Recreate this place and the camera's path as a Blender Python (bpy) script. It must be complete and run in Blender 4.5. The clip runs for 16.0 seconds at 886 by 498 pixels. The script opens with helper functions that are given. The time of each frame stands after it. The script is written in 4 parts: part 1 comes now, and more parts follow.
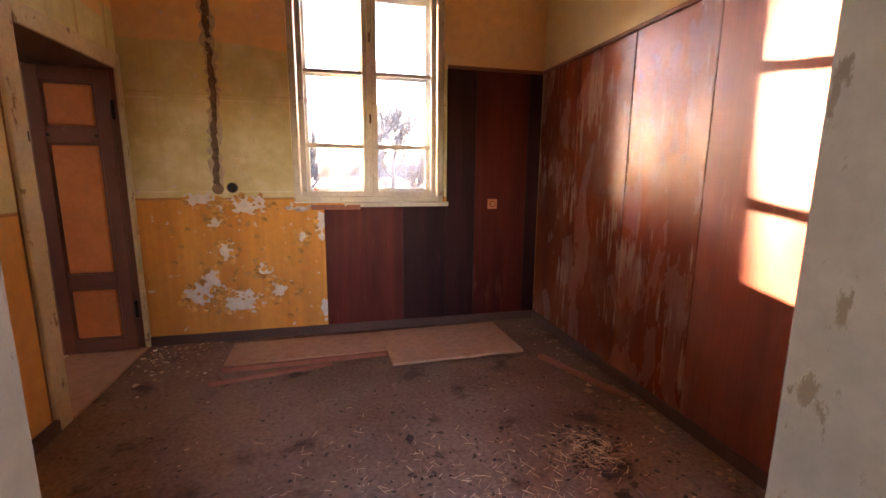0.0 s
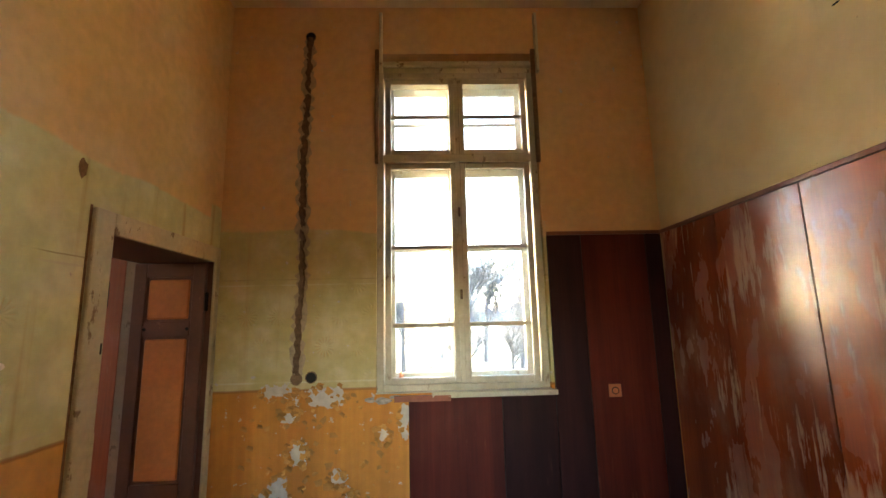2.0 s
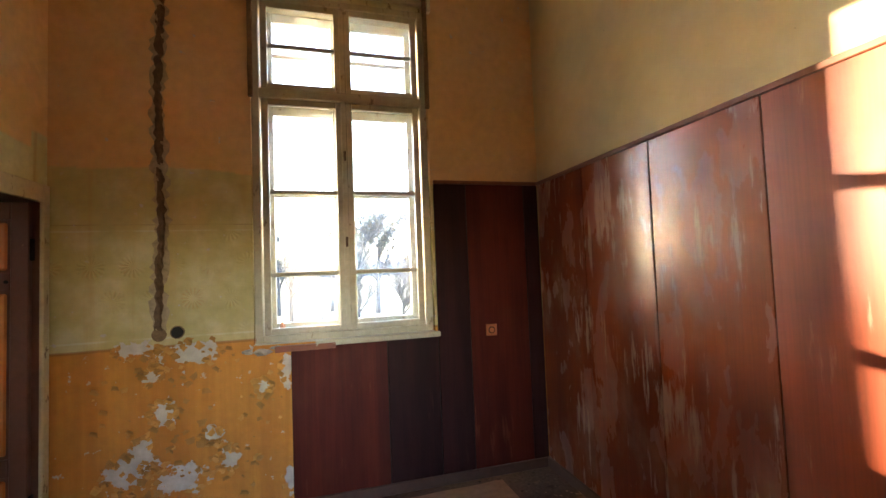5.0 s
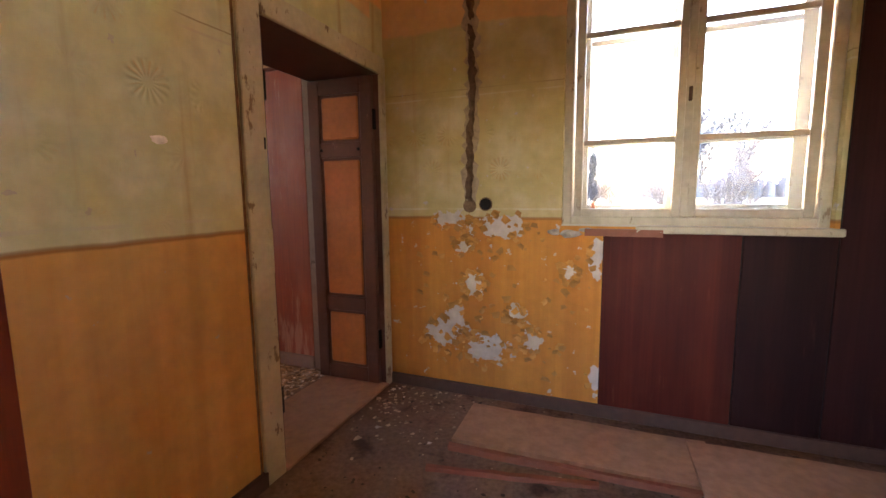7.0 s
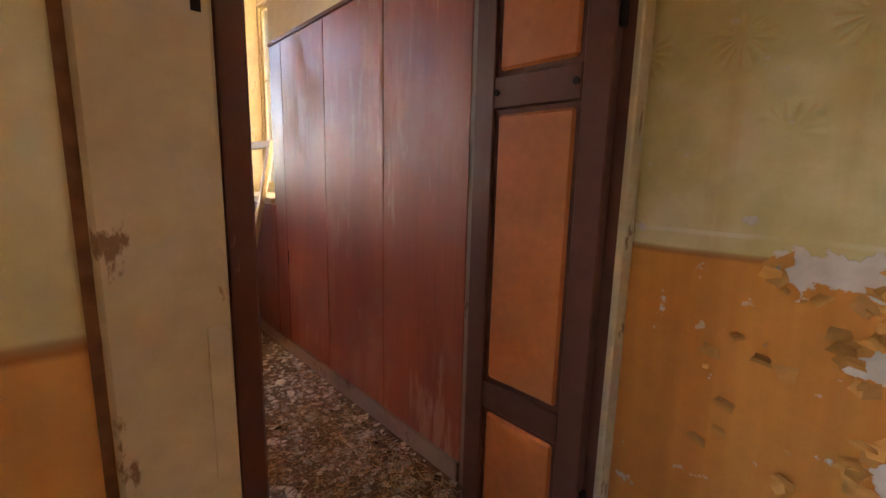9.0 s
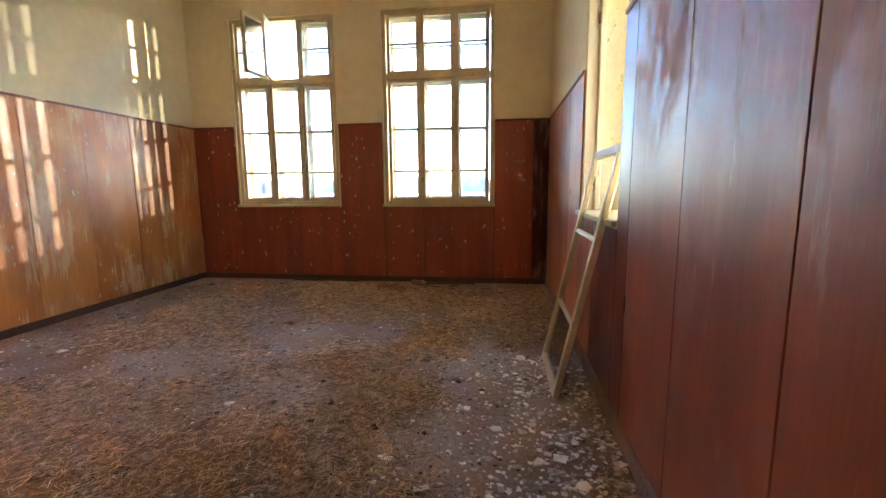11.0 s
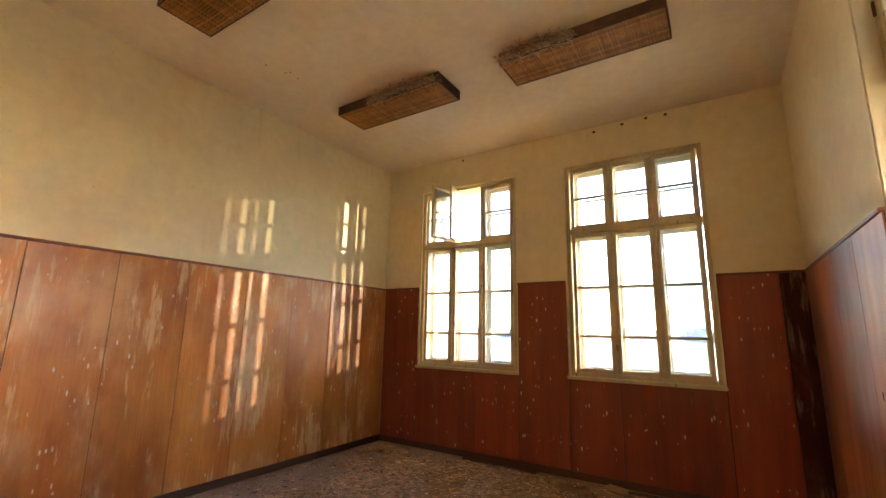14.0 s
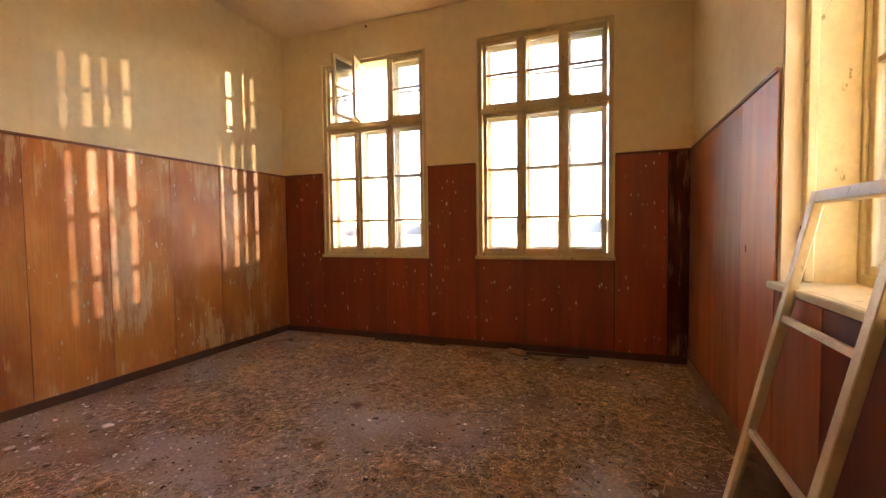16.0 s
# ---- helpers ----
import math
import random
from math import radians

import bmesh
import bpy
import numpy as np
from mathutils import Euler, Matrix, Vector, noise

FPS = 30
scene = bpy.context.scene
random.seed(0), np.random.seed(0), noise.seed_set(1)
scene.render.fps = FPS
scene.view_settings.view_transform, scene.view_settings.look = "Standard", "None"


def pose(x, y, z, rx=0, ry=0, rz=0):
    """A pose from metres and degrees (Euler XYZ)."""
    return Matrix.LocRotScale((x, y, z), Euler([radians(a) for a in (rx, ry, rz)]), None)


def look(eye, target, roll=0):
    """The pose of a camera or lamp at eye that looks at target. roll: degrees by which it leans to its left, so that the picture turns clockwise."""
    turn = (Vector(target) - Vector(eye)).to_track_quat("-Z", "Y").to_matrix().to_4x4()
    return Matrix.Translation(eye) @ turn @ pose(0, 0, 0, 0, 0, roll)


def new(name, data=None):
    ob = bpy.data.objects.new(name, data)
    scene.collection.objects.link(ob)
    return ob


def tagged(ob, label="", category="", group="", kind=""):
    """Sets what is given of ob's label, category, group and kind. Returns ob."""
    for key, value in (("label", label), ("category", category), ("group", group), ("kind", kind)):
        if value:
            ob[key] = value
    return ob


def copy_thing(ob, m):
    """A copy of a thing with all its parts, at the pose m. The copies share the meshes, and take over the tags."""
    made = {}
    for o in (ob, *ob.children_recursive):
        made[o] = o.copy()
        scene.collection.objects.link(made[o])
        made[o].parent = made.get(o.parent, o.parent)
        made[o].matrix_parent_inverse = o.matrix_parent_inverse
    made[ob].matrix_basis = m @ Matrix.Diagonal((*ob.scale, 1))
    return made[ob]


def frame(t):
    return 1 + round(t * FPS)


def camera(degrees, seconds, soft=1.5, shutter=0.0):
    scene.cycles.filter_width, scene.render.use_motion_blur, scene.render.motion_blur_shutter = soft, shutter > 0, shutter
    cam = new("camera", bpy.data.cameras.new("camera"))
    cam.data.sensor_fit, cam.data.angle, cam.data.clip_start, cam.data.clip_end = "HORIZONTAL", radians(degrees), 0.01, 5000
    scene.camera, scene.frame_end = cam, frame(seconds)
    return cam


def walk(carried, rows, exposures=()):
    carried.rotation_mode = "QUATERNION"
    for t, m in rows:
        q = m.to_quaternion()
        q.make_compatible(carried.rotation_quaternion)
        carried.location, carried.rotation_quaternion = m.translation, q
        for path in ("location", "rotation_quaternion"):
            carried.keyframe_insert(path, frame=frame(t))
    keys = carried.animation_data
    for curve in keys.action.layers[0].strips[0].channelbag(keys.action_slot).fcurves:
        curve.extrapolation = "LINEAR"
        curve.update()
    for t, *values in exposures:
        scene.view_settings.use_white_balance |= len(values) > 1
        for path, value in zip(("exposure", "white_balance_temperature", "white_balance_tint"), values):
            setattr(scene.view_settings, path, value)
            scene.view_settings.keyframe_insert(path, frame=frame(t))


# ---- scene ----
cam = camera(91.8, 16.0, soft=1.5)
PATH = [
    (0, (1.511, -3.748, 1.39), (1.982, -1.835, 1.044), 0.5),
    (0.5, (1.544, -3.553, 1.445), (1.796, -1.609, 1.05), 0.0),
    (1, (1.552, -3.359, 1.482), (1.701, -1.399, 1.112), -0.3),
    (1.5, (1.584, -3.247, 1.558), (1.641, -1.253, 1.419), -0.8),
    (2, (1.565, -3.209, 1.657), (1.629, -1.236, 1.979), -1.3),
    (2.5, (1.61, -3.216, 1.71), (1.649, -1.338, 2.397), -0.9),
    (3, (1.722, -3.225, 1.748), (1.768, -1.41, 2.586), 0.8),
    (3.2, (1.666, -3.241, 1.746), (1.781, -1.454, 2.637), 1.0),
    (5.3, (1.608, -3.172, 1.557), (2.16, -1.251, 1.479), -1.7),
    (5.5, (1.602, -3.158, 1.515), (2.045, -1.215, 1.351), -1.7),
    (6, (1.595, -3.085, 1.434), (1.56, -1.097, 1.223), -2.1),
    (6.5, (1.575, -2.889, 1.359), (1.035, -0.977, 1.13), -1.5),
    (7, (1.451, -2.607, 1.321), (0.717, -0.763, 1.074), -0.6),
    (7.5, (1.216, -2.27, 1.349), (0.358, -0.483, 1.082), 0.0),
    (8, (1.038, -1.896, 1.356), (-0.069, -0.254, 1.073), 0.9),
    (8.2, (0.94, -1.758, 1.384), (-0.196, -0.14, 1.081), 1.2),
    (10.3, (0.061, -0.724, 1.321), (-1.894, -0.419, 1.027), 0.9),
    (10.5, (-0.018, -0.704, 1.33), (-1.988, -0.525, 1.039), 0.9),
    (11, (-0.23, -0.661, 1.355), (-2.193, -0.923, 1.072), -0.5),
    (11.5, (-0.4, -0.632, 1.392), (-2.288, -1.238, 1.131), -1.7),
    (12, (-0.525, -0.692, 1.397), (-2.388, -1.384, 1.176), -1.2),
    (12.5, (-0.633, -0.769, 1.383), (-2.45, -1.583, 1.199), -1.0),
    (13, (-0.73, -0.804, 1.413), (-2.474, -1.77, 1.262), -0.6),
    (13.5, (-0.892, -0.734, 1.472), (-2.577, -1.811, 1.46), 0.8),
    (14, (-0.993, -0.727, 1.607), (-2.643, -1.793, 1.987), 1.2),
    (14.5, (-1.063, -0.691, 1.622), (-2.761, -1.642, 2.082), 1.9),
    (15, (-1.134, -0.682, 1.592), (-2.912, -1.502, 2.003), 1.3),
    (15.5, (-1.182, -0.732, 1.537), (-3.044, -1.457, 1.636), -0.4),
    (16, (-1.192, -0.845, 1.449), (-3.061, -1.549, 1.361), -0.7),
]
walk(cam, [(t, look(eye, target, roll)) for t, eye, target, roll in PATH], exposures=[(0, 6.08, 8700, 56), (1.0, 6.18, 8400, 42), (2.0, 6.02, 7500, 24), (3, 5.98, 7300, 24), (5.5, 5.90, 7300, 30), (6.2, 6.05, 7400, 36), (7.5, 6.05, 7900, 44), (8.2, 5.97, 8100, 42), (10.3, 6.15, 5900, 32), (11.5, 5.88, 5900, 16), (13, 5.80, 6800, 24), (14, 5.76, 7300, 26), (15, 5.66, 7600, 30), (16, 5.82, 8500, 42)])

# ---- world, sun ----
SUN_DIR = Vector((0.725, -1.0, -0.15)).normalized()
world = bpy.data.worlds.new("sky")
scene.world = world
world.use_nodes = True
wn = world.node_tree.nodes
sky = wn.new("ShaderNodeTexSky")
sky.sky_type, sky.sun_disc = "NISHITA", False
sky.sun_elevation, sky.sun_rotation = radians(7.1), math.atan2(-SUN_DIR.x, -SUN_DIR.y)
sky.altitude, sky.dust_density, sky.ozone_density = 300, 0.3, 2.0
wn["Background"].inputs["Strength"].default_value = 0.15
world.node_tree.links.new(sky.outputs["Color"], wn["Background"].inputs["Color"])
sun = new("sun", bpy.data.lights.new("sun", "SUN"))
sun.data.energy, sun.data.angle, sun.data.color = 2.2, radians(0.5), (1.0, 0.80, 0.48)
sun.matrix_world = look((-8, 14, 5), Vector((-8, 14, 5)) + SUN_DIR)


# ---- materials ----
class Nodes:
    """Short calls for a node material that is laid out in world metres."""

    def __init__(self, name, rough=0.6, spec=0.5):
        self.mat = bpy.data.materials.new(name)
        self.mat.use_nodes = True
        self.tree = self.mat.node_tree
        self.bsdf = self.tree.nodes["Principled BSDF"]
        self.out = self.tree.nodes["Material Output"]
        self.bsdf.inputs["Roughness"].default_value = rough
        self.bsdf.inputs["Specular IOR Level"].default_value = spec
        self.place = self.add("ShaderNodeNewGeometry").outputs["Position"]
        self.split = None

    def add(self, kind):
        return self.tree.nodes.new(kind)

    def put(self, socket, value):
        if isinstance(value, bpy.types.NodeSocket):
            self.tree.links.new(value, socket)
        elif isinstance(value, tuple) and len(value) == 3 and socket.type == "RGBA":
            socket.default_value = (*value, 1)
        else:
            socket.default_value = value

    def axis(self, i):
        if self.split is None:
            self.split = self.add("ShaderNodeSeparateXYZ")
            self.put(self.split.inputs[0], self.place)
        return self.split.outputs[i]

    def calc(self, op, a, b=0.0, clamp=False):
        n = self.add("ShaderNodeMath")
        n.operation, n.use_clamp = op, clamp
        self.put(n.inputs[0], a)
        self.put(n.inputs[1], b)
        return n.outputs[0]

    def noise(self, scale, detail=4.0, stretch=(1, 1, 1), rough=0.55, shift=0.0, by_object=False):
        m = self.add("ShaderNodeMapping")
        self.put(m.inputs["Vector"], self.place)
        m.inputs["Scale"].default_value = stretch
        m.inputs["Location"].default_value = (shift, shift * 0.7, shift * 1.3)
        vec = m.outputs[0]
        if by_object:
            r = self.add("ShaderNodeObjectInfo").outputs["Random"]
            v = self.add("ShaderNodeVectorMath")
            v.operation = "ADD"
            self.put(v.inputs[0], vec)
            self.put(v.inputs[1], self.calc("MULTIPLY", r, 37.0))
            vec = v.outputs[0]
        n = self.add("ShaderNodeTexNoise")
        self.put(n.inputs["Vector"], vec)
        n.inputs["Scale"].default_value, n.inputs["Detail"].default_value, n.inputs["Roughness"].default_value = scale, detail, rough
        return n.outputs["Fac"]

    def step(self, value, low, high):
        n = self.add("ShaderNodeMapRange")
        n.interpolation_type = "SMOOTHSTEP"
        self.put(n.inputs["Value"], value)
        n.inputs["From Min"].default_value, n.inputs["From Max"].default_value = low, high
        return n.outputs["Result"]

    def mix(self, fac, a, b, kind="MIX"):
        n = self.add("ShaderNodeMix")
        n.data_type, n.blend_type = "RGBA", kind
        self.put(n.inputs["Factor"], fac)
        self.put(n.inputs[6], a)
        self.put(n.inputs[7], b)
        return n.outputs[2]

    def vary(self, color, fac, amount):
        """color, lighter and darker by amount as fac goes from 0 to 1."""
        m = self.add("ShaderNodeMapRange")
        self.put(m.inputs["Value"], fac)
        m.inputs["From Min"].default_value, m.inputs["From Max"].default_value = 0.25, 0.75
        m.inputs["To Min"].default_value, m.inputs["To Max"].default_value = 1 - amount, 1 + amount
        h = self.add("ShaderNodeHueSaturation")
        self.put(h.inputs["Value"], m.outputs[0])
        self.put(h.inputs["Color"], color)
        return h.outputs[0]

    def finish(self, color, rough=None, height=None, bump=0.3, dist=0.01):
        self.put(self.bsdf.inputs["Base Color"], color)
        if rough is not None:
            self.put(self.bsdf.inputs["Roughness"], rough)
        if height is not None:
            b = self.add("ShaderNodeBump")
            b.inputs["Strength"].default_value, b.inputs["Distance"].default_value = bump, dist
            self.put(b.inputs["Height"], height)
            self.put(self.bsdf.inputs["Normal"], b.outputs[0])
        return self.mat


def panel_wood(name, base, streak, worn, wear=0.55, rough=0.32, flecks=0.0, bands=7.0):
    """Lacquered veneer: upright grain, broad tone bands, worn pale streaks, white flecks."""
    n = Nodes(name, rough, 0.12 if base[0] < 0.16 else 0.5)
    broad = n.noise(1.0, 4, (bands, bands, 0.35 + 1.5 / bands), by_object=True)
    grain = n.noise(1.0, 5, (90, 90, 2.2), by_object=True)
    c = n.mix(n.step(broad, 0.3, 0.7), base, streak)
    c = n.vary(c, grain, 0.16)
    r = n.add("ShaderNodeObjectInfo").outputs["Random"]
    c = n.vary(c, r, 0.14)
    patch = n.noise(1.7, 3, (1, 1, 0.8), 0.5, 9.0)
    wear_map = n.calc("ADD", n.noise(1.0, 7, (17, 17, 2.1), 0.68, 3.1), n.calc("MULTIPLY", n.calc("SUBTRACT", patch, 0.5), 0.7))
    w = n.step(wear_map, 0.69 - 0.16 * wear, 0.80 - 0.16 * wear)
    c = n.mix(n.calc("MULTIPLY", w, 0.30 + 0.35 * wear), c, worn)
    film = n.step(n.noise(2.6, 6, (1, 1, 0.55), 0.6, 12.0), 0.48, 0.72)
    c = n.mix(n.calc("MULTIPLY", film, 0.40 * wear), c, worn)
    scar = n.step(n.noise(1.0, 4, (60, 60, 1.6), 0.6, 15.0), 0.70, 0.74)
    c = n.mix(n.calc("MULTIPLY", scar, 0.6 * wear), c, (base[0] * 0.4, base[1] * 0.35, base[2] * 0.4))
    if flecks:
        v = n.add("ShaderNodeTexVoronoi")
        m = n.add("ShaderNodeMapping")
        n.put(m.inputs["Vector"], n.place)
        m.inputs["Scale"].default_value = (24, 24, 8)
        n.put(v.inputs["Vector"], m.outputs[0])
        v.inputs["Scale"].default_value = 1.0
        spot = n.calc("SUBTRACT", 1.0, n.step(v.outputs["Distance"], 0.13, 0.22))
        some = n.step(n.noise(2.0, 2, shift=5.0), 0.62 - flecks, 0.66 - flecks)
        pick = n.step(n.noise(11.0, 0, shift=2.0), 0.52, 0.56)
        c = n.mix(n.calc("MULTIPLY", n.calc("MULTIPLY", spot, some), pick), c, (0.62, 0.55, 0.45))
    dust = n.noise(5.0, 5, (1, 1, 0.4), shift=7.0)
    ro = n.calc("ADD", n.calc("MULTIPLY", dust, 0.30), n.calc("ADD", n.calc("MULTIPLY", w, 0.25), rough - 0.14))
    return n.finish(c, ro, n.calc("ADD", n.calc("MULTIPLY", grain, 0.3), broad), 0.12, 0.004)


def plaster(name, color, other, dirt=(0.30, 0.22, 0.14), amount=0.5):
    n = Nodes(name, 0.85, 0.25)
    cloud = n.noise(0.9, 5, shift=2.0)
    fine = n.noise(9.0, 6)
    c = n.mix(n.step(cloud, 0.35, 0.7), color, other)
    c = n.vary(c, fine, 0.06)
    runs = n.noise(1.0, 4, (9, 9, 0.5), shift=4.0)
    c = n.mix(n.calc("MULTIPLY", n.step(runs, 0.62, 0.85), amount), c, dirt)
    specks = n.step(n.noise(28.0, 2, shift=8.0), 0.74, 0.78)
    c = n.mix(n.calc("MULTIPLY", specks, 0.5), c, dirt)
    return n.finish(c, None, n.calc("ADD", fine, n.calc("MULTIPLY", n.noise(60.0, 3), 0.3)), 0.25, 0.006)


# bare plaster where the paint fell off the wall: x, z, half width, half height
PEELED = [(0.46, 1.17, 0.11, 0.055), (0.82, 1.13, 0.14, 0.065), (0.56, 1.0, 0.05, 0.04), (0.62, 0.75, 0.06, 0.07), (0.51, 0.50, 0.07, 0.10),
          (0.40, 0.40, 0.10, 0.08), (0.72, 0.32, 0.14, 0.09), (1.0, 0.42, 0.06, 0.06), (0.9, 0.58, 0.05, 0.05), (1.37, 0.95, 0.035, 0.11),
          (1.38, 0.22, 0.035, 0.10), (1.22, 0.86, 0.045, 0.035), (0.60, 1.10, 0.03, 0.05)]


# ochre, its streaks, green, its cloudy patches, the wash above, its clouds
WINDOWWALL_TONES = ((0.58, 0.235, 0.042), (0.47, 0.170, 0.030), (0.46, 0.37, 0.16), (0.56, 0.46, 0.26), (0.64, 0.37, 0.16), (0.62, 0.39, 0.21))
# same paint scheme, lightened to make up for the weak light on the door wall
DOORWALL_LIFTED_TONES = ((0.70, 0.37, 0.11), (0.62, 0.31, 0.085), (0.60, 0.58, 0.31), (0.69, 0.67, 0.43), (0.74, 0.50, 0.23), (0.76, 0.56, 0.32))


def old_paint(name, along, green_top, peeled, tones):
    """Ochre paint below, green paint over it, warm wash above; ragged borders and bare patches."""
    n = Nodes(name, 0.8, 0.3)
    u, z = n.axis(along), n.axis(2)
    fine, mid, big = n.noise(14.0, 6), n.noise(4.0, 5, shift=1.0), n.noise(1.1, 4, shift=3.0)
    streak = n.noise(1.0, 4, (10, 10, 0.5), shift=5.0)
    ochre = n.mix(n.step(streak, 0.35, 0.7), tones[0], tones[1])
    green = n.mix(n.step(mid, 0.4, 0.7), tones[2], tones[3])
    green = n.mix(n.calc("MULTIPLY", n.step(streak, 0.55, 0.75), 0.6), green, (0.44, 0.29, 0.12))
    upper = n.mix(n.step(big, 0.4, 0.65), tones[4], tones[5])
    wob = n.calc("MULTIPLY", n.calc("SUBTRACT", mid, 0.5), 0.014)
    zz = n.calc("ADD", z, wob)
    c = n.mix(n.step(zz, 1.175, 1.185), ochre, green)
    line = n.calc("MULTIPLY", n.step(zz, 1.165, 1.175), n.calc("SUBTRACT", 1.0, n.step(zz, 1.183, 1.193)))
    c = n.mix(n.calc("MULTIPLY", line, 0.7), c, (0.28, 0.11, 0.03))
    steps = n.calc("MULTIPLY", n.calc("ROUND", n.calc("MULTIPLY", u, 3.3)), 0.09)
    edge = n.calc("ADD", z, n.calc("ADD", n.calc("MULTIPLY", n.calc("SUBTRACT", big, 0.5), 0.18), n.calc("MULTIPLY", n.calc("SUBTRACT", n.calc("FRACT", steps), 0.5), 0.10)))
    c = n.mix(n.step(edge, green_top, green_top + 0.025), c, upper)
    c = n.vary(c, fine, 0.10)
    for at, half, tone in ((1.235, 0.006, (0.60, 0.54, 0.38)), (1.93, 0.005, (0.60, 0.54, 0.38)), (1.97, 0.003, (0.25, 0.17, 0.07))):
        band = n.calc("SUBTRACT", 1.0, n.step(n.calc("ABSOLUTE", n.calc("SUBTRACT", zz, at)), half * 0.6, half * 1.4))
        c = n.mix(n.calc("MULTIPLY", band, n.calc("MULTIPLY", n.step(mid, 0.35, 0.6), 0.6)), c, tone)
    chips = n.calc("MULTIPLY", n.step(n.noise(17.0, 3, shift=6.0), 0.70, 0.73), n.calc("SUBTRACT", 1.0, n.step(z, 2.0, 2.6)))
    c = n.mix(n.calc("MULTIPLY", chips, 0.7), c, (0.5, 0.42, 0.33))
    # pressed rosettes with petals, left over from an old stencilled paint
    row = n.calc("MULTIPLY", z, 4.4)
    col = n.calc("ADD", n.calc("MULTIPLY", u, 4.4), n.calc("MULTIPLY", n.calc("FLOOR", row), 0.5))
    du, dz = n.calc("SUBTRACT", n.calc("FRACT", col), 0.5), n.calc("SUBTRACT", n.calc("FRACT", row), 0.5)
    far = n.calc("SQRT", n.calc("ADD", n.calc("MULTIPLY", du, du), n.calc("MULTIPLY", dz, dz)))
    petals = n.calc("SINE", n.calc("MULTIPLY", n.calc("ARCTAN2", dz, du), 15.0))
    rings = n.calc("MULTIPLY", petals, n.calc("MULTIPLY", n.step(far, 0.08, 0.14), n.calc("SUBTRACT", 1.0, n.step(far, 0.28, 0.36))))
    rings = n.calc("MULTIPLY", rings, n.step(n.noise(3.2, 3, shift=11.0), 0.46, 0.62))
    rings = n.calc("MULTIPLY", rings, n.calc("MULTIPLY", n.step(z, 1.2, 1.3), n.calc("SUBTRACT", 1.0, n.step(z, 1.85, 1.95))))
    c = n.mix(n.calc("MULTIPLY", n.step(rings, 0.3, 0.9), 0.28), c, tones[1])
    height = n.calc("ADD", n.calc("ADD", n.calc("MULTIPLY", fine, 0.6), mid), n.calc("MULTIPLY", rings, 1.1))
    if peeled:
        bare = 0.0
        for px, pz, a, b in PEELED:
            du = n.calc("DIVIDE", n.calc("SUBTRACT", u, px), a)
            dz = n.calc("DIVIDE", n.calc("SUBTRACT", z, pz), b)
            r = n.calc("SQRT", n.calc("ADD", n.calc("MULTIPLY", du, du), n.calc("MULTIPLY", dz, dz)))
            bare = n.calc("MAXIMUM", bare, n.calc("SUBTRACT", 1.6, r))
        bare = n.calc("ADD", bare, n.calc("MULTIPLY", n.calc("SUBTRACT", n.noise(13.0, 5, shift=2.0), 0.5), 3.2))
        m = n.step(bare, 0.55, 0.68)
        c = n.mix(m, c, n.vary((0.50, 0.43, 0.37), fine, 0.2))
        height = n.calc("SUBTRACT", height, n.calc("MULTIPLY", m, 1.2))
    return n.finish(c, None, height, 0.35, 0.008)


def painted_wood(name, color, under, rough=0.5, chip=0.62):
    """Old gloss paint on joinery, dirty in broad patches and chipped to what lies under it."""
    n = Nodes(name, rough, 0.4)
    fine, mid = n.noise(30.0, 5), n.noise(4.0, 5, shift=3.0)
    c = n.vary(n.vary(color, fine, 0.10), mid, 0.18)
    chips = n.step(n.noise(15.0, 6, (1, 1, 0.45), 0.65, 4.0), chip, chip + 0.05)
    c = n.mix(chips, c, under)
    return n.finish(c, None, n.calc("SUBTRACT", fine, n.calc("MULTIPLY", chips, 1.5)), 0.3, 0.004)


def dirty_floor(name, base, dust, dark):
    n = Nodes(name, 0.9, 0.2)
    big, mid, fine = n.noise(0.9, 5, shift=3.0), n.noise(4.5, 6, shift=1.0), n.noise(40.0, 5)
    c = n.mix(n.step(big, 0.35, 0.65), base, dust)
    c = n.mix(n.step(mid, 0.55, 0.72), c, dark)
    c = n.vary(c, fine, 0.35)
    return n.finish(c, None, n.calc("ADD", fine, mid), 0.5, 0.01)


def plain(name, color, rough=0.7, grain=25.0, amount=0.15, metal=0.0, bump=0.2):
    n = Nodes(name, rough, 0.4)
    n.bsdf.inputs["Metallic"].default_value = metal
    f = n.noise(grain, 5)
    r = n.add("ShaderNodeNewGeometry").outputs["Random Per Island"]
    return n.finish(n.vary(n.vary(color, f, amount), r, amount), None, f, bump, 0.004)


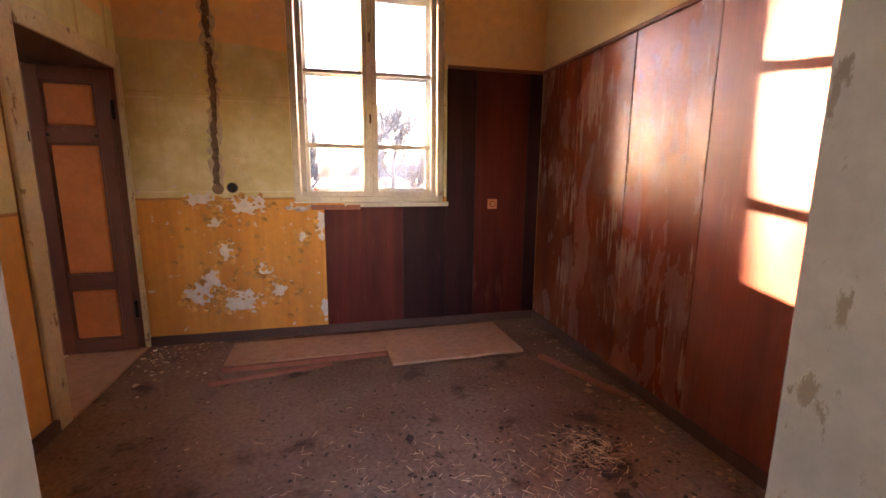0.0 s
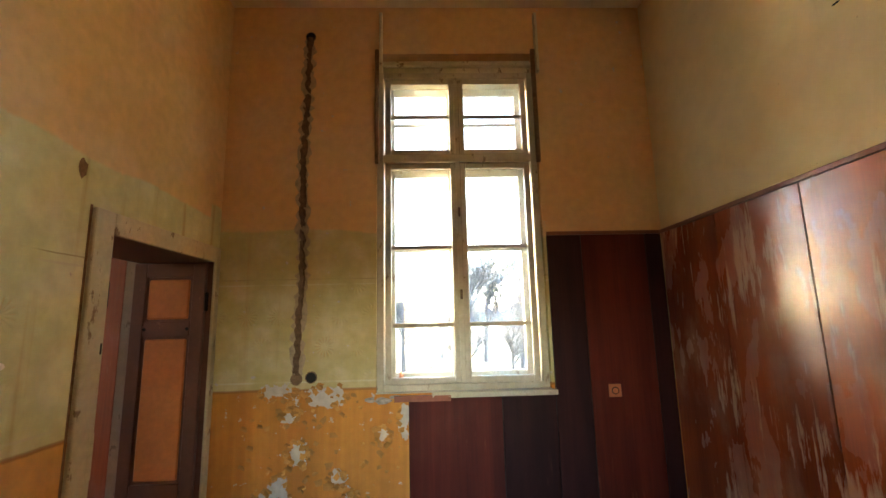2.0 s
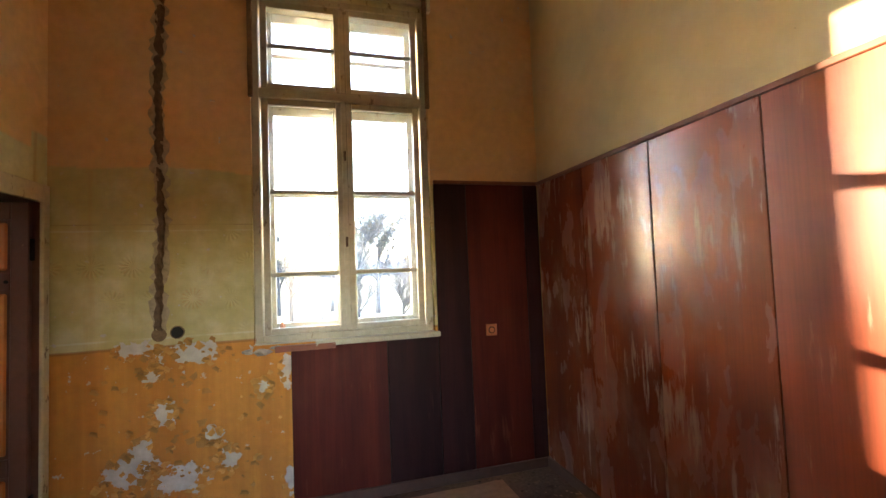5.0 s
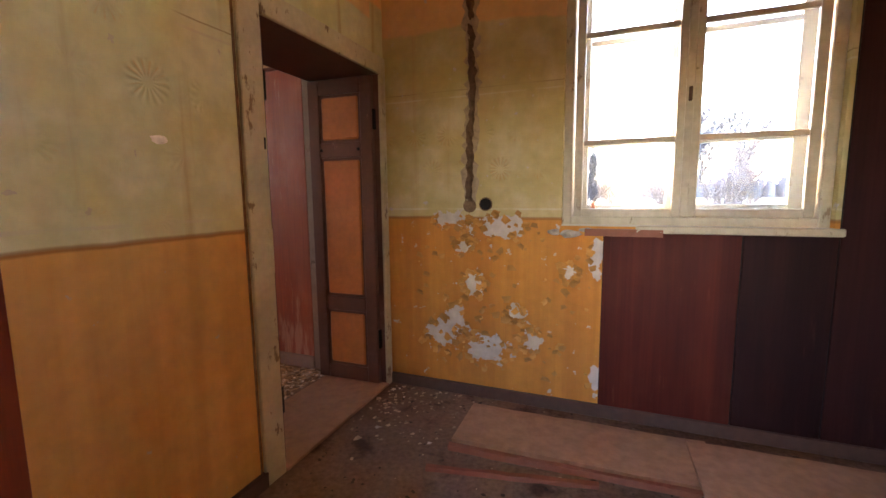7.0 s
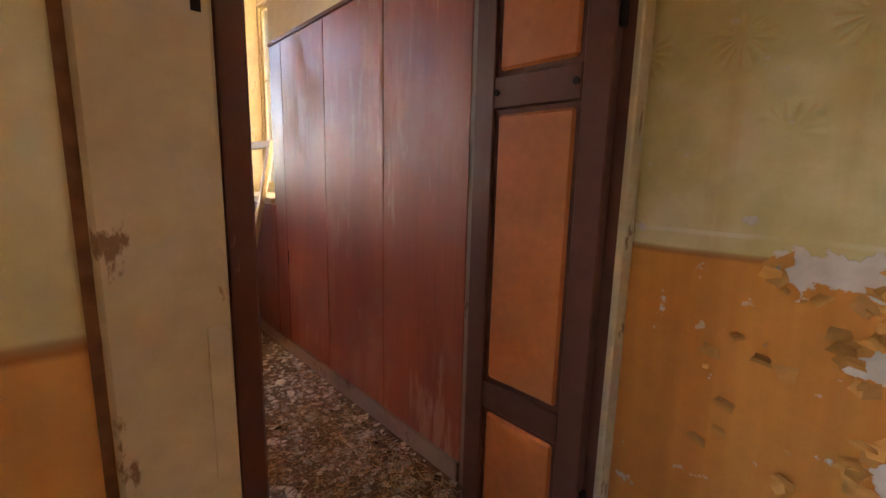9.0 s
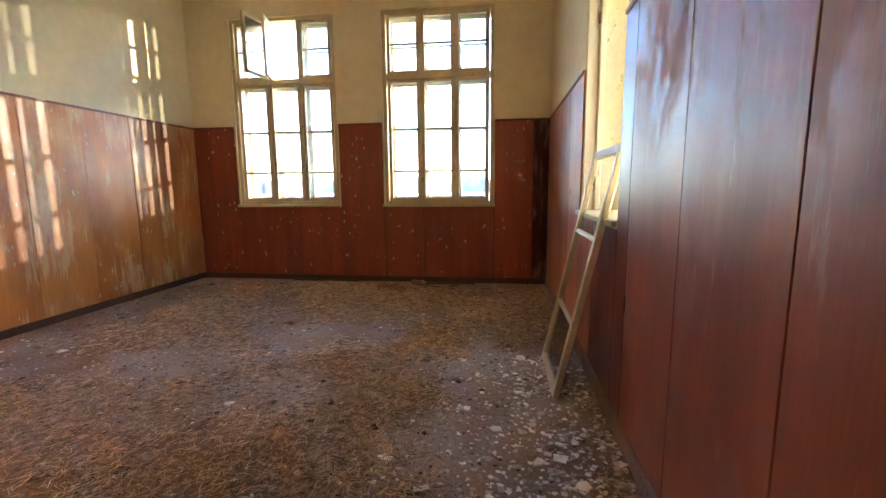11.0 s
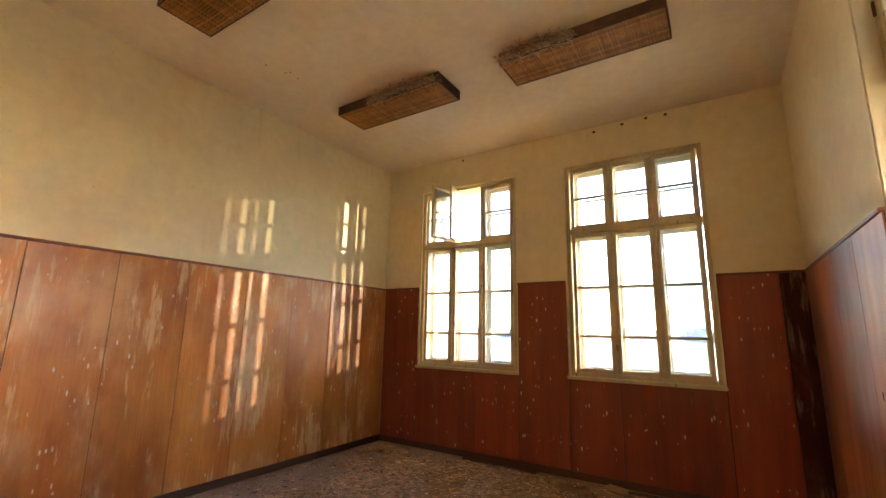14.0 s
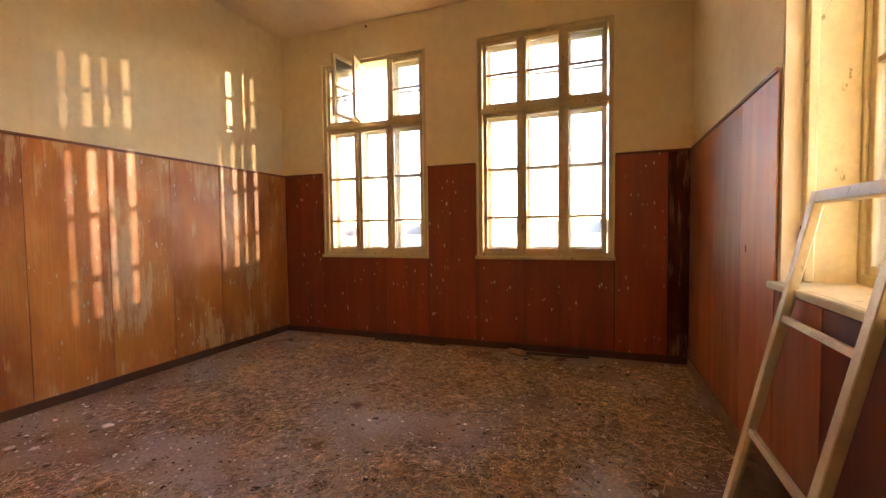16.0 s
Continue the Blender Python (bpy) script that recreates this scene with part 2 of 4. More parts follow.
def dirty_glass(name, dirt, tint=(0.93, 0.97, 1.0)):
    """Clear pane with a film of dust that scatters light, heavier towards the edges of broad smears."""
    n = Nodes(name)
    clear = n.add("ShaderNodeBsdfTransparent")
    clear.inputs[0].default_value = (*tint, 1)
    gloss = n.add("ShaderNodeBsdfGlossy")
    gloss.inputs["Roughness"].default_value = 0.04
    film = n.add("ShaderNodeBsdfTranslucent")
    film.inputs[0].default_value = (0.85, 0.86, 0.85, 1)
    smear = n.noise(3.0, 5, (1, 1, 0.6), shift=2.0)
    spots = n.step(n.noise(38.0, 3, (1, 1, 0.5), shift=5.0), 0.68, 0.74)
    fac = n.calc("ADD", n.calc("MULTIPLY", n.step(smear, 0.3, 0.75), dirt), n.calc("MULTIPLY", spots, 0.25), True)
    a = n.add("ShaderNodeMixShader")
    n.put(a.inputs[0], fac)
    n.put(a.inputs[1], clear.outputs[0])
    n.put(a.inputs[2], film.outputs[0])
    f = n.add("ShaderNodeFresnel")
    f.inputs[0].default_value = 1.45
    b = n.add("ShaderNodeMixShader")
    n.put(b.inputs[0], n.calc("MULTIPLY", f.outputs[0], 0.8))
    n.put(b.inputs[1], a.outputs[0])
    n.put(b.inputs[2], gloss.outputs[0])
    n.put(n.out.inputs["Surface"], b.outputs[0])
    return n.mat


RED = panel_wood("red veneer", (0.22, 0.040, 0.014), (0.135, 0.023, 0.010), (0.40, 0.20, 0.12), 0.4, 0.34)
MAROON = panel_wood("maroon veneer", (0.115, 0.016, 0.008), (0.068, 0.010, 0.006), (0.20, 0.07, 0.04), 0.25, 0.5)
DARK = panel_wood("dark veneer", (0.034, 0.008, 0.007), (0.020, 0.006, 0.006), (0.08, 0.035, 0.025), 0.2, 0.55)
WORN = panel_wood("worn veneer", (0.27, 0.058, 0.018), (0.16, 0.032, 0.012), (0.54, 0.37, 0.26), 0.66, 0.25, 0.0, 4.0)
BRICK = panel_wood("brick red veneer", (0.29, 0.062, 0.021), (0.20, 0.038, 0.014), (0.48, 0.26, 0.17), 0.85, 0.38, 0.0, 4.0)
RUSSET = panel_wood("russet veneer", (0.44, 0.125, 0.032), (0.30, 0.075, 0.02), (0.55, 0.32, 0.17), 0.6, 0.45)
AMBER = panel_wood("amber veneer", (0.55, 0.195, 0.034), (0.34, 0.095, 0.018), (0.68, 0.46, 0.24), 0.9, 0.34, 0.08, 2.6)
FLECKED = panel_wood("flecked veneer", (0.31, 0.056, 0.016), (0.21, 0.036, 0.012), (0.42, 0.2, 0.12), 0.25, 0.45, 0.14)
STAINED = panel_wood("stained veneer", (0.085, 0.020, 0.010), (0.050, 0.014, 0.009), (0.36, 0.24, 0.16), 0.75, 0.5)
PAINT_DOORWALL = old_paint("old paint by the door, lightened for dim light", 1, 2.45, False, DOORWALL_LIFTED_TONES)
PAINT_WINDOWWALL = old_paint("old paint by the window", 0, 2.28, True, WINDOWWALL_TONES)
BEIGE = plaster("beige wash", (0.58, 0.47, 0.29), (0.56, 0.42, 0.23))
CREAM = plaster("cream wash", (0.76, 0.66, 0.44), (0.72, 0.60, 0.38), (0.40, 0.30, 0.18), 0.25)
CEILING = plaster("ceiling wash", (0.76, 0.64, 0.48), (0.70, 0.57, 0.42), (0.40, 0.28, 0.18), 0.3)
BARE = plaster("bare plaster", (0.66, 0.60, 0.50), (0.55, 0.47, 0.36), (0.5, 0.46, 0.5), 0.5)
TRIM = plain("brown rail", (0.16, 0.045, 0.02), 0.45)
DUSTY = painted_wood("dusty brown board", (0.27, 0.18, 0.13), (0.15, 0.09, 0.06), 0.7, 0.60)
BASE = plain("dark baseboard", (0.078, 0.036, 0.023), 0.6)
CASING = painted_wood("pale casing paint", (0.53, 0.47, 0.31), (0.24, 0.16, 0.09), 0.5, 0.60)
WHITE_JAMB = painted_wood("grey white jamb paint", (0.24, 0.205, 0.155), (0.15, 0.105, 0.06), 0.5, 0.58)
SASH = painted_wood("cream sash paint", (0.54, 0.45, 0.27), (0.22, 0.18, 0.09), 0.45, 0.63)
SASH_A = painted_wood("grey cream sash paint", (0.44, 0.38, 0.27), (0.26, 0.19, 0.12), 0.45, 0.62)
DOOR_DARK = painted_wood("dark brown door paint", (0.125, 0.048, 0.029), (0.22, 0.10, 0.06), 0.4, 0.66)
DOOR_ORANGE = painted_wood("orange door paint", (0.52, 0.165, 0.040), (0.34, 0.10, 0.03), 0.45, 0.68)
GLASS = dirty_glass("dirty window glass", 0.05)
GLASS_B = dirty_glass("dusty window glass", 0.13)
FLOOR_A = dirty_floor("dirty floor", (0.13, 0.074, 0.048), (0.21, 0.135, 0.095), (0.065, 0.036, 0.024))
FLOOR_B = dirty_floor("littered floor", (0.23, 0.135, 0.08), (0.34, 0.27, 0.225), (0.12, 0.065, 0.035))
BOARD = plain("brown fibreboard", (0.33, 0.185, 0.112), 0.7, 18.0, 0.2)
STICK = plain("red batten", (0.22, 0.07, 0.035), 0.6)
STRAW = plain("straw", (0.45, 0.305, 0.19), 0.8, 20.0, 0.55)
CHIP = plain("plaster chips", (0.68, 0.61, 0.53), 0.85, 20.0, 0.35)
LIP = plain("broken plaster lip", (0.44, 0.33, 0.21), 0.9, 30.0, 0.3)
MORTAR = plain("grey mortar", (0.26, 0.22, 0.19), 0.95, 25.0, 0.35, bump=0.6)
PALE = plain("dusty paint chips", (0.42, 0.31, 0.21), 0.85, 20.0, 0.35)
DIRT = plain("dark dirt", (0.06, 0.04, 0.028), 0.95, 20.0, 0.4)
FLAKE = plain("ochre paint flakes", (0.46, 0.205, 0.044), 0.7, 20.0, 0.2)
RUST = plain("rust brown metal", (0.085, 0.040, 0.022), 0.7, 12.0, 0.35)
GRID = plain("amber lamp grid", (0.42, 0.19, 0.05), 0.5, 15.0, 0.3)
METAL = plain("dull metal", (0.32, 0.30, 0.27), 0.45, 20.0, 0.2, 0.8)
BLACK = plain("black hollow", (0.012, 0.010, 0.009), 0.95)
CHASE = plain("broken chase", (0.17, 0.10, 0.055), 0.95, 30.0, 0.4, bump=0.6)
SOCKET = plain("orange red plastic", (0.45, 0.14, 0.05), 0.4)
EARTH = dirty_floor("winter ground", (0.14, 0.13, 0.07), (0.20, 0.17, 0.10), (0.08, 0.08, 0.05))
BARK = plain("bark", (0.035, 0.030, 0.028), 0.9)
# blue grey base colour includes a little aerial haze
FAR = plain("far woods with haze tone", (0.07, 0.075, 0.085), 0.95, 0.5, 0.2)


# ---- building helpers ----
def boxes(*spans):
    """One bmesh of boxes x0, x1, y0, y1, z0, z1."""
    bm = bmesh.new()
    for x0, x1, y0, y1, z0, z1 in spans:
        v = [bm.verts.new((x, y, z)) for x in (x0, x1) for y in (y0, y1) for z in (z0, z1)]
        for f in ((0, 1, 3, 2), (4, 6, 7, 5), (0, 4, 5, 1), (2, 3, 7, 6), (0, 2, 6, 4), (1, 5, 7, 3)):
            bm.faces.new([v[i] for i in f])
    return bm


def soften(bm, width):
    bmesh.ops.bevel(bm, geom=bm.edges[:], offset=width, segments=1, affect="EDGES")
    return bm


def mesh_of(name, bm, material):
    bmesh.ops.recalc_face_normals(bm, faces=bm.faces[:])
    me = bpy.data.meshes.new(name)
    bm.to_mesh(me)
    bm.free()
    me.materials.append(material)
    return me


def part(name, bm, material, parent, label=""):
    ob = new(name, mesh_of(name, bm, material))
    ob.parent = parent
    return tagged(ob, label)


def structure(name, bm, material, label):
    return tagged(new(name, mesh_of(name, bm, material)), label, name.split("_")[0], kind="structure")


def thing(name, label, category, m=None, group="", kind=""):
    ob = new(name)
    ob.empty_display_size = 0.1
    if m is not None:
        ob.matrix_basis = m
    return tagged(ob, label, category, group, kind)


def single(name, bm, material, label, category, m=None, group="", kind=""):
    ob = new(name, mesh_of(name, bm, material))
    if m is not None:
        ob.matrix_basis = m
    return tagged(ob, label, category, group, kind)


def from_lists(name, verts, faces, material):
    me = bpy.data.meshes.new(name)
    me.from_pydata(verts, [], faces)
    me.materials.append(material)
    return new(name, me)


# ---- the plan ----
XA, YA = 3.36, -3.30          # small room: x 0 to XA, y YA to 0
XB, XF, YL = -0.50, -6.29, -5.23  # large room: x XF to XB, y YL to 0
H, OUT = 4.22, 0.50
PT_A, PT_B = 2.27, 2.24       # top of the panelling
D0, D1, DH = -1.095, -0.08, 2.10   # doorway between the rooms
E0, E1 = 1.20, 2.17           # entry doorway
WA = (1.165, 2.44, 1.14, 3.80)    # small room's window: x, x, sill, head
WS = (-3.88, -2.76, 1.16, 3.76)   # large room's side window
W1, W2 = (-4.54, -2.98, 1.125, 3.75), (-2.30, -0.76, 1.125, 3.75)  # far windows: y, y, sill, head

floor_a = structure("floor_1", boxes((XB + 0.002, XA + 0.2, -5.4, 0.1, -0.2, 0)), FLOOR_A, "dusty grey brown floor strewn with debris")
floor_b = structure("floor_2", boxes((XF - 0.1, XB, YL - 0.1, 0.1, -0.2, 0)), FLOOR_B, "floor covered with straw and plaster crumbs")
ceiling_a = structure("ceiling_1", boxes((XB + 0.002, XA + 0.2, -5.4, OUT, H, H + 0.2)), CEILING, "pale stained plaster ceiling")
ceiling_b = structure("ceiling_2", boxes((XF - OUT, XB, YL - 0.2, OUT, H, H + 0.2)), CEILING, "pale plaster ceiling above the large room")

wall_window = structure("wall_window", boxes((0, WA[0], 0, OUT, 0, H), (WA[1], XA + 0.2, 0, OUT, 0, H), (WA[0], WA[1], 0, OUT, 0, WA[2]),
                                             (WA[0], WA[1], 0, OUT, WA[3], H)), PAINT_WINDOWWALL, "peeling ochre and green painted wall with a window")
wall_right = structure("wall_right", boxes((XA, XA + 0.2, -5.4, 0, 0, H)), BEIGE, "beige washed wall above wooden panelling")
wall_between = structure("wall_between", boxes((XB, 0, YL, D0 - 0.03, 0, H), (XB, 0, D1 + 0.03, 0, 0, H), (XB, 0, D0 - 0.03, D1 + 0.03, DH + 0.03, H)),
                         PAINT_DOORWALL, "thick wall painted green over ochre with a doorway")
wall_large = structure("wall_large", boxes((XB - 0.012, XB - 0.001, YL, D0 - 0.03, 0, H), (XB - 0.012, XB - 0.001, D0 - 0.03, 0, DH + 0.03, H)), CREAM, "cream washed wall")
wall_entry = structure("wall_entry", boxes((0, E0, YA - 0.15, YA, 0, H), (E1, XA, YA - 0.15, YA, 0, H), (E0, E1, YA - 0.15, YA, 2.1, H)), BEIGE,
                       "beige wall with the entry doorway")
wall_corridor = structure("wall_corridor", boxes((0, 0.8, -5.4, -5.2, 0, H), (2.3, XA, -5.4, -5.2, 0, H), (0.8, 2.3, -5.4, -5.2, 0, 1.0), (0.8, 2.3, -5.4, -5.2, 2.6, H)), BEIGE, "corridor wall with a wide opening")
wall_side = structure("wall_side", boxes((XF - OUT, WS[0], 0, OUT, 0, H), (WS[1], XB, 0, OUT, 0, H), (WS[0], WS[1], 0, OUT, 0, WS[2]),
                                         (WS[0], WS[1], 0, OUT, WS[3], H)), CREAM, "cream washed wall with a tall window")
wall_left = structure("wall_left", boxes((XF - OUT, XB, YL - 0.2, YL, 0, H)), CREAM, "cream washed wall above amber panelling")
wall_far = structure("wall_far", boxes((XF - OUT, XF, YL, W1[0], 0, H), (XF - OUT, XF, W1[1], W2[0], 0, H), (XF - OUT, XF, W2[1], 0, 0, H),
                                       (XF - OUT, XF, W1[0], W1[1], 0, W1[2]), (XF - OUT, XF, W1[0], W1[1], W1[3], H),
                                       (XF - OUT, XF, W2[0], W2[1], 0, W2[2]), (XF - OUT, XF, W2[0], W2[1], W2[3], H)), CREAM,
                     "cream washed wall with two tall windows")


def lay_panels(parent, axis, face, spans, top, side):
    """Veneer panels on a wall. axis: along which they follow one another; face: the wall's plane; side: which way they stand out.
    spans: from, to, low, material; every panel is one piece with a small gap."""
    for a, b, low, high, material in spans:
        p, q = sorted((face + side * 0.001, face + side * 0.003))
        part("backing", boxes((a, b, p, q, low, high)) if axis == 0 else boxes((p, q, a, b, low, high)), BLACK, parent)
        p, q = sorted((face + side * 0.0035, face + side * 0.013))
        g = 0.0032
        bm = boxes((a + g, b - g, p, q, low, high)) if axis == 0 else boxes((p, q, a + g, b - g, low, high))
        part("panel", soften(bm, 0.0015), material, parent)


def run(a, b, width, low, high, mats):
    """Equal panels from a towards b, the last one cut."""
    made, k, s = [], 0, 1 if b > a else -1
    while (b - a) * s > 0.02:
        e = a + s * width if (b - a - s * width) * s > 0 else b
        made.append((min(a, e), max(a, e), low, high, mats[k % len(mats)]))
        a, k = e, k + 1
    return made


P = 0.628
lay_panels(wall_right, 1, XA, run(-0.012, YA, P, 0.07, PT_A, [WORN, WORN, WORN, RED]), PT_A, -1)
lay_panels(wall_window, 0, 0, [(1.40, 2.07, 0.07, WA[2] - 0.03, MAROON), (2.07, 2.46, 0.07, WA[2] - 0.03, DARK), (2.46, 2.72, 0.07, PT_A, DARK),
                               (2.72, 3.22, 0.07, PT_A, MAROON), (3.22, XA - 0.012, 0.07, PT_A, DARK)], PT_A, -1)
lay_panels(wall_between, 1, 0, run(-2.02, YA, P, 0.07, PT_A, [RED]), PT_A, 1)
lay_panels(wall_side, 0, 0, [(-1.265, -0.657, 0.07, PT_B, BRICK), (-1.89, -1.265, 0.07, PT_B, BRICK), (-2.52, -1.89, 0.07, PT_B, BRICK), (WS[1] + 0.03, -2.52, 0.07, PT_B, RED)] + run(WS[0] - 0.015, XF + 0.012, P, 0.07, PT_B, [RUSSET])
           + run(WS[1] + 0.03, WS[0] - 0.015, P, 0.07, WS[2] - 0.05, [RED, RUSSET]), PT_B, -1)
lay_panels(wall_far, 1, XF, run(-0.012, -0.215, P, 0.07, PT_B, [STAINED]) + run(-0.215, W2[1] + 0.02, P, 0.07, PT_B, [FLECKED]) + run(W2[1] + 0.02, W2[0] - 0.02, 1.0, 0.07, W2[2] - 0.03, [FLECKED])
           + run(W2[0] - 0.02, W1[1] + 0.02, 0.66, 0.07, PT_B, [FLECKED]) + run(W1[1] + 0.02, W1[0] - 0.02, P, 0.07, W1[2] - 0.03, [FLECKED])
           + run(W1[0] - 0.02, YL + 0.012, P, 0.07, PT_B, [FLECKED]), PT_B, 1)
lay_panels(wall_left, 0, YL, run(XF + 0.53, XF + 0.012, P, 0.07, PT_B, [AMBER]) + run(XF + 0.53, XB - 0.02, P, 0.07, PT_B, [AMBER]), PT_B, 1)
lay_panels(wall_large, 1, XB - 0.012, run(D0 - 0.12, YL + 0.012, P, 0.07, PT_B, [AMBER]), PT_B, -1)


def rails(name, spans, material, label):
    """Rails or boards along the walls, one object for each wall."""
    for s in spans:
        structure(name, soften(boxes(s), 0.004), material, label)


T = 0.024
rails("trim", [(XA - T, XA - 0.001, YA, -0.001, PT_A, PT_A + 0.028), (2.46, XA - T - 0.001, -T, -0.001, PT_A, PT_A + 0.028),
               (0.001, T, YA, -2.02, PT_A, PT_A + 0.028),
               (WS[1] + 0.03, -0.657, -T, -0.001, PT_B, PT_B + 0.025), (XF + T, WS[0] - 0.015, -T, -0.001, PT_B, PT_B + 0.025),
               (XF + 0.001, XF + T, W2[1] + 0.02, -0.001, PT_B, PT_B + 0.025), (XF + 0.001, XF + T, W1[1] + 0.02, W2[0] - 0.02, PT_B, PT_B + 0.025),
               (XF + 0.001, XF + T, YL + 0.001, W1[0] - 0.02, PT_B, PT_B + 0.025), (XF + T, XB - 0.02, YL + 0.001, YL + T, PT_B, PT_B + 0.025)],
      TRIM, "brown wooden rail along the top of the panelling")
rails("baseboard", [(XA - 0.03, XA - 0.001, YA, -0.001, 0, 0.075), (0.001, XA - 0.031, -0.028, -0.001, 0, 0.075), (0.001, 0.028, YA, D0 - 0.115, 0, 0.075),
                    (XF + 0.001, XF + 0.03, YL, -0.001, 0, 0.08),
                    (XF + 0.031, XB - 0.02, YL + 0.001, YL + 0.03, 0, 0.08)], BASE, "dark dusty wooden baseboard")
rails("baseboard", [(XF + 0.031, XB - 0.16, -0.028, -0.001, 0, 0.10)], DUSTY, "pale dusty wooden baseboard under the red panelling")
rails("trim", [(-0.655, -0.53, -0.018, -0.001, 0.0, PT_B + 0.02)], DUSTY, "dusty grey brown board at the end of the panelling")
rails("trim", [(WS[0] + 0.001, WS[0] + 0.012, 0.002, 0.13, WS[2], WS[3]), (WS[1] - 0.012, WS[1] - 0.001, 0.002, 0.13, WS[2], WS[3])], BARE, "bare white plaster in the window reveal")


# ---- windows ----
def sash(parent, name, m, w, h, rows, material, glass, rail=0.045, depth=0.035, top=0.0, broken=()):
    """A glazed sash in local x (width) and z (height): stiles, rails, glazing bars, panes."""
    ob = new(name)
    ob.parent, ob.matrix_basis = parent, m
    d = depth / 2
    part("stile", soften(boxes((0, rail, -d, d, 0, h)), 0.004), material, ob)
    part("stile", soften(boxes((w - rail, w, -d, d, 0, h)), 0.004), material, ob)
    part("bottom_rail", soften(boxes((rail, w - rail, -d, d, 0, rail)), 0.004), material, ob)
    part("top_rail", soften(boxes((rail, w - rail, -d, d, h - rail - top, h)), 0.004), material, ob)
    cuts = [rail] + [r * h for r in rows] + [h - rail - top]
    for r in rows:
        part("glazing_bar", soften(boxes((rail, w - rail, -d * 0.7, d * 0.7, r * h - 0.015, r * h + 0.015)), 0.003), material, ob)
    for k, (a, b) in enumerate(zip(cuts, cuts[1:])):
        if k not in broken:
            part("pane", boxes((rail - 0.004, w - rail + 0.004, -0.0015, 0.0015, a, b)), glass, ob)
    return ob


def window(name, m, w, h, columns, transom, material, glass, label, deep=0.03, open_sash=None, gap=0.14, sill_from=-0.03):
    """A double box window in local x, y (outwards), z: frame, mullions, transom, inner and outer sashes, sill."""
    ob = tagged(new(name), label, "window", kind="structure")
    ob.matrix_basis = m
    f, t = 0.05, 0.07
    y0, y1 = deep, deep + gap + 0.06
    fr = new("window_frame")
    fr.parent = ob
    part("jamb", soften(boxes((0, f, y0 - 0.012, y1, 0, h)), 0.005), material, fr)
    part("jamb", soften(boxes((w - f, w, y0 - 0.012, y1, 0, h)), 0.005), material, fr)
    part("head", soften(boxes((f, w - f, y0 - 0.012, y1, h - f, h)), 0.005), material, fr)
    part("bottom_rail", soften(boxes((f, w - f, y0 - 0.012, y1, 0, f)), 0.005), material, fr)
    part("transom", soften(boxes((f, w - f, y0 - 0.02, y1, transom - t / 2, transom + t / 2)), 0.006), material, fr)
    cw = (w - 2 * f) / columns
    for k in range(1, columns):
        part("mullion", soften(boxes((f + k * cw - 0.02, f + k * cw + 0.02, y0 - 0.016, y0 + 0.05, f, h - f)), 0.004), material, fr)
        part("mullion", soften(boxes((f + k * cw - 0.02, f + k * cw + 0.02, y1 - 0.05, y1, f, h - f)), 0.004), material, fr)
    low, high = transom - t / 2 - f, h - f - transom - t / 2
    for side, y in enumerate((y0 + 0.018, y1 - 0.025)):
        for k in range(columns):
            x = f + k * cw + 0.012
            sw = cw - 0.024
            r = 0.046 if side == 0 else 0.066
            sash(ob, "casement", pose(x, y, f), sw, low, (0.25, 0.60), material, glass, r)
            if open_sash == k:
                angle = 100 if side == 0 else 76
                sash(ob, "open_casement", pose(x if side == 0 else x + 0.02, y - 0.02 - 0.01 * side, f + low + t, 0, 0, -angle), sw, high, (0.5,), material, glass, r)
            else:
                sash(ob, "top_casement", pose(x, y, f + low + t), sw, high, (0.5,), material, glass, r)
    part("window_sill", soften(boxes((sill_from, w + 0.03, -0.045, -0.0135, -0.035, 0.004)), 0.006), material, ob)
    part("sill_board", boxes((0.001, w - 0.001, -0.013, deep - 0.013, -0.002, 0.004)), material, ob)
    return ob


# local x runs along the wall to the viewer's right, y outwards
window_a = window("window_1", pose(WA[0], 0, WA[2]), WA[1] - WA[0], 2.52, 2, 1.78, SASH_A, GLASS, "double casement window with grey cream flaking paint", 0.06, sill_from=0.40)
part("head_board", soften(boxes((0, WA[1] - WA[0], 0.10, 0.3, 2.522, 2.66)), 0.004), CASING, window_a, "cream blind box board above the window")
part("blind_rail", soften(boxes((0, WA[1] - WA[0], 0.035, 0.075, 2.575, 2.605)), 0.006), CASING, window_a)
window_side = window("window_2", pose(WS[0], 0, WS[2]), WS[1] - WS[0], 2.58, 2, 1.74, SASH, GLASS, "deep cream box window with a dusty sill", 0.32, gap=0.10)
part("lining", soften(boxes((0.001, 0.030, 0.132, 0.307, 0, 2.58)), 0.004), SASH, window_side)
part("lining", soften(boxes((WS[1] - WS[0] - 0.030, WS[1] - WS[0] - 0.001, 0.132, 0.307, 0, 2.58)), 0.004), SASH, window_side)
window("window_3", pose(XF, W1[0], W1[2], 0, 0, 90), W1[1] - W1[0], W1[3] - W1[2], 3, 1.755, SASH, GLASS_B,
       "tall cream window with an open top casement", 0.035, open_sash=1)
window("window_4", pose(XF, W2[0], W2[2], 0, 0, 90), W2[1] - W2[0], W2[3] - W2[2], 3, 1.755, SASH, GLASS_B, "tall cream window with dusty panes", 0.035)

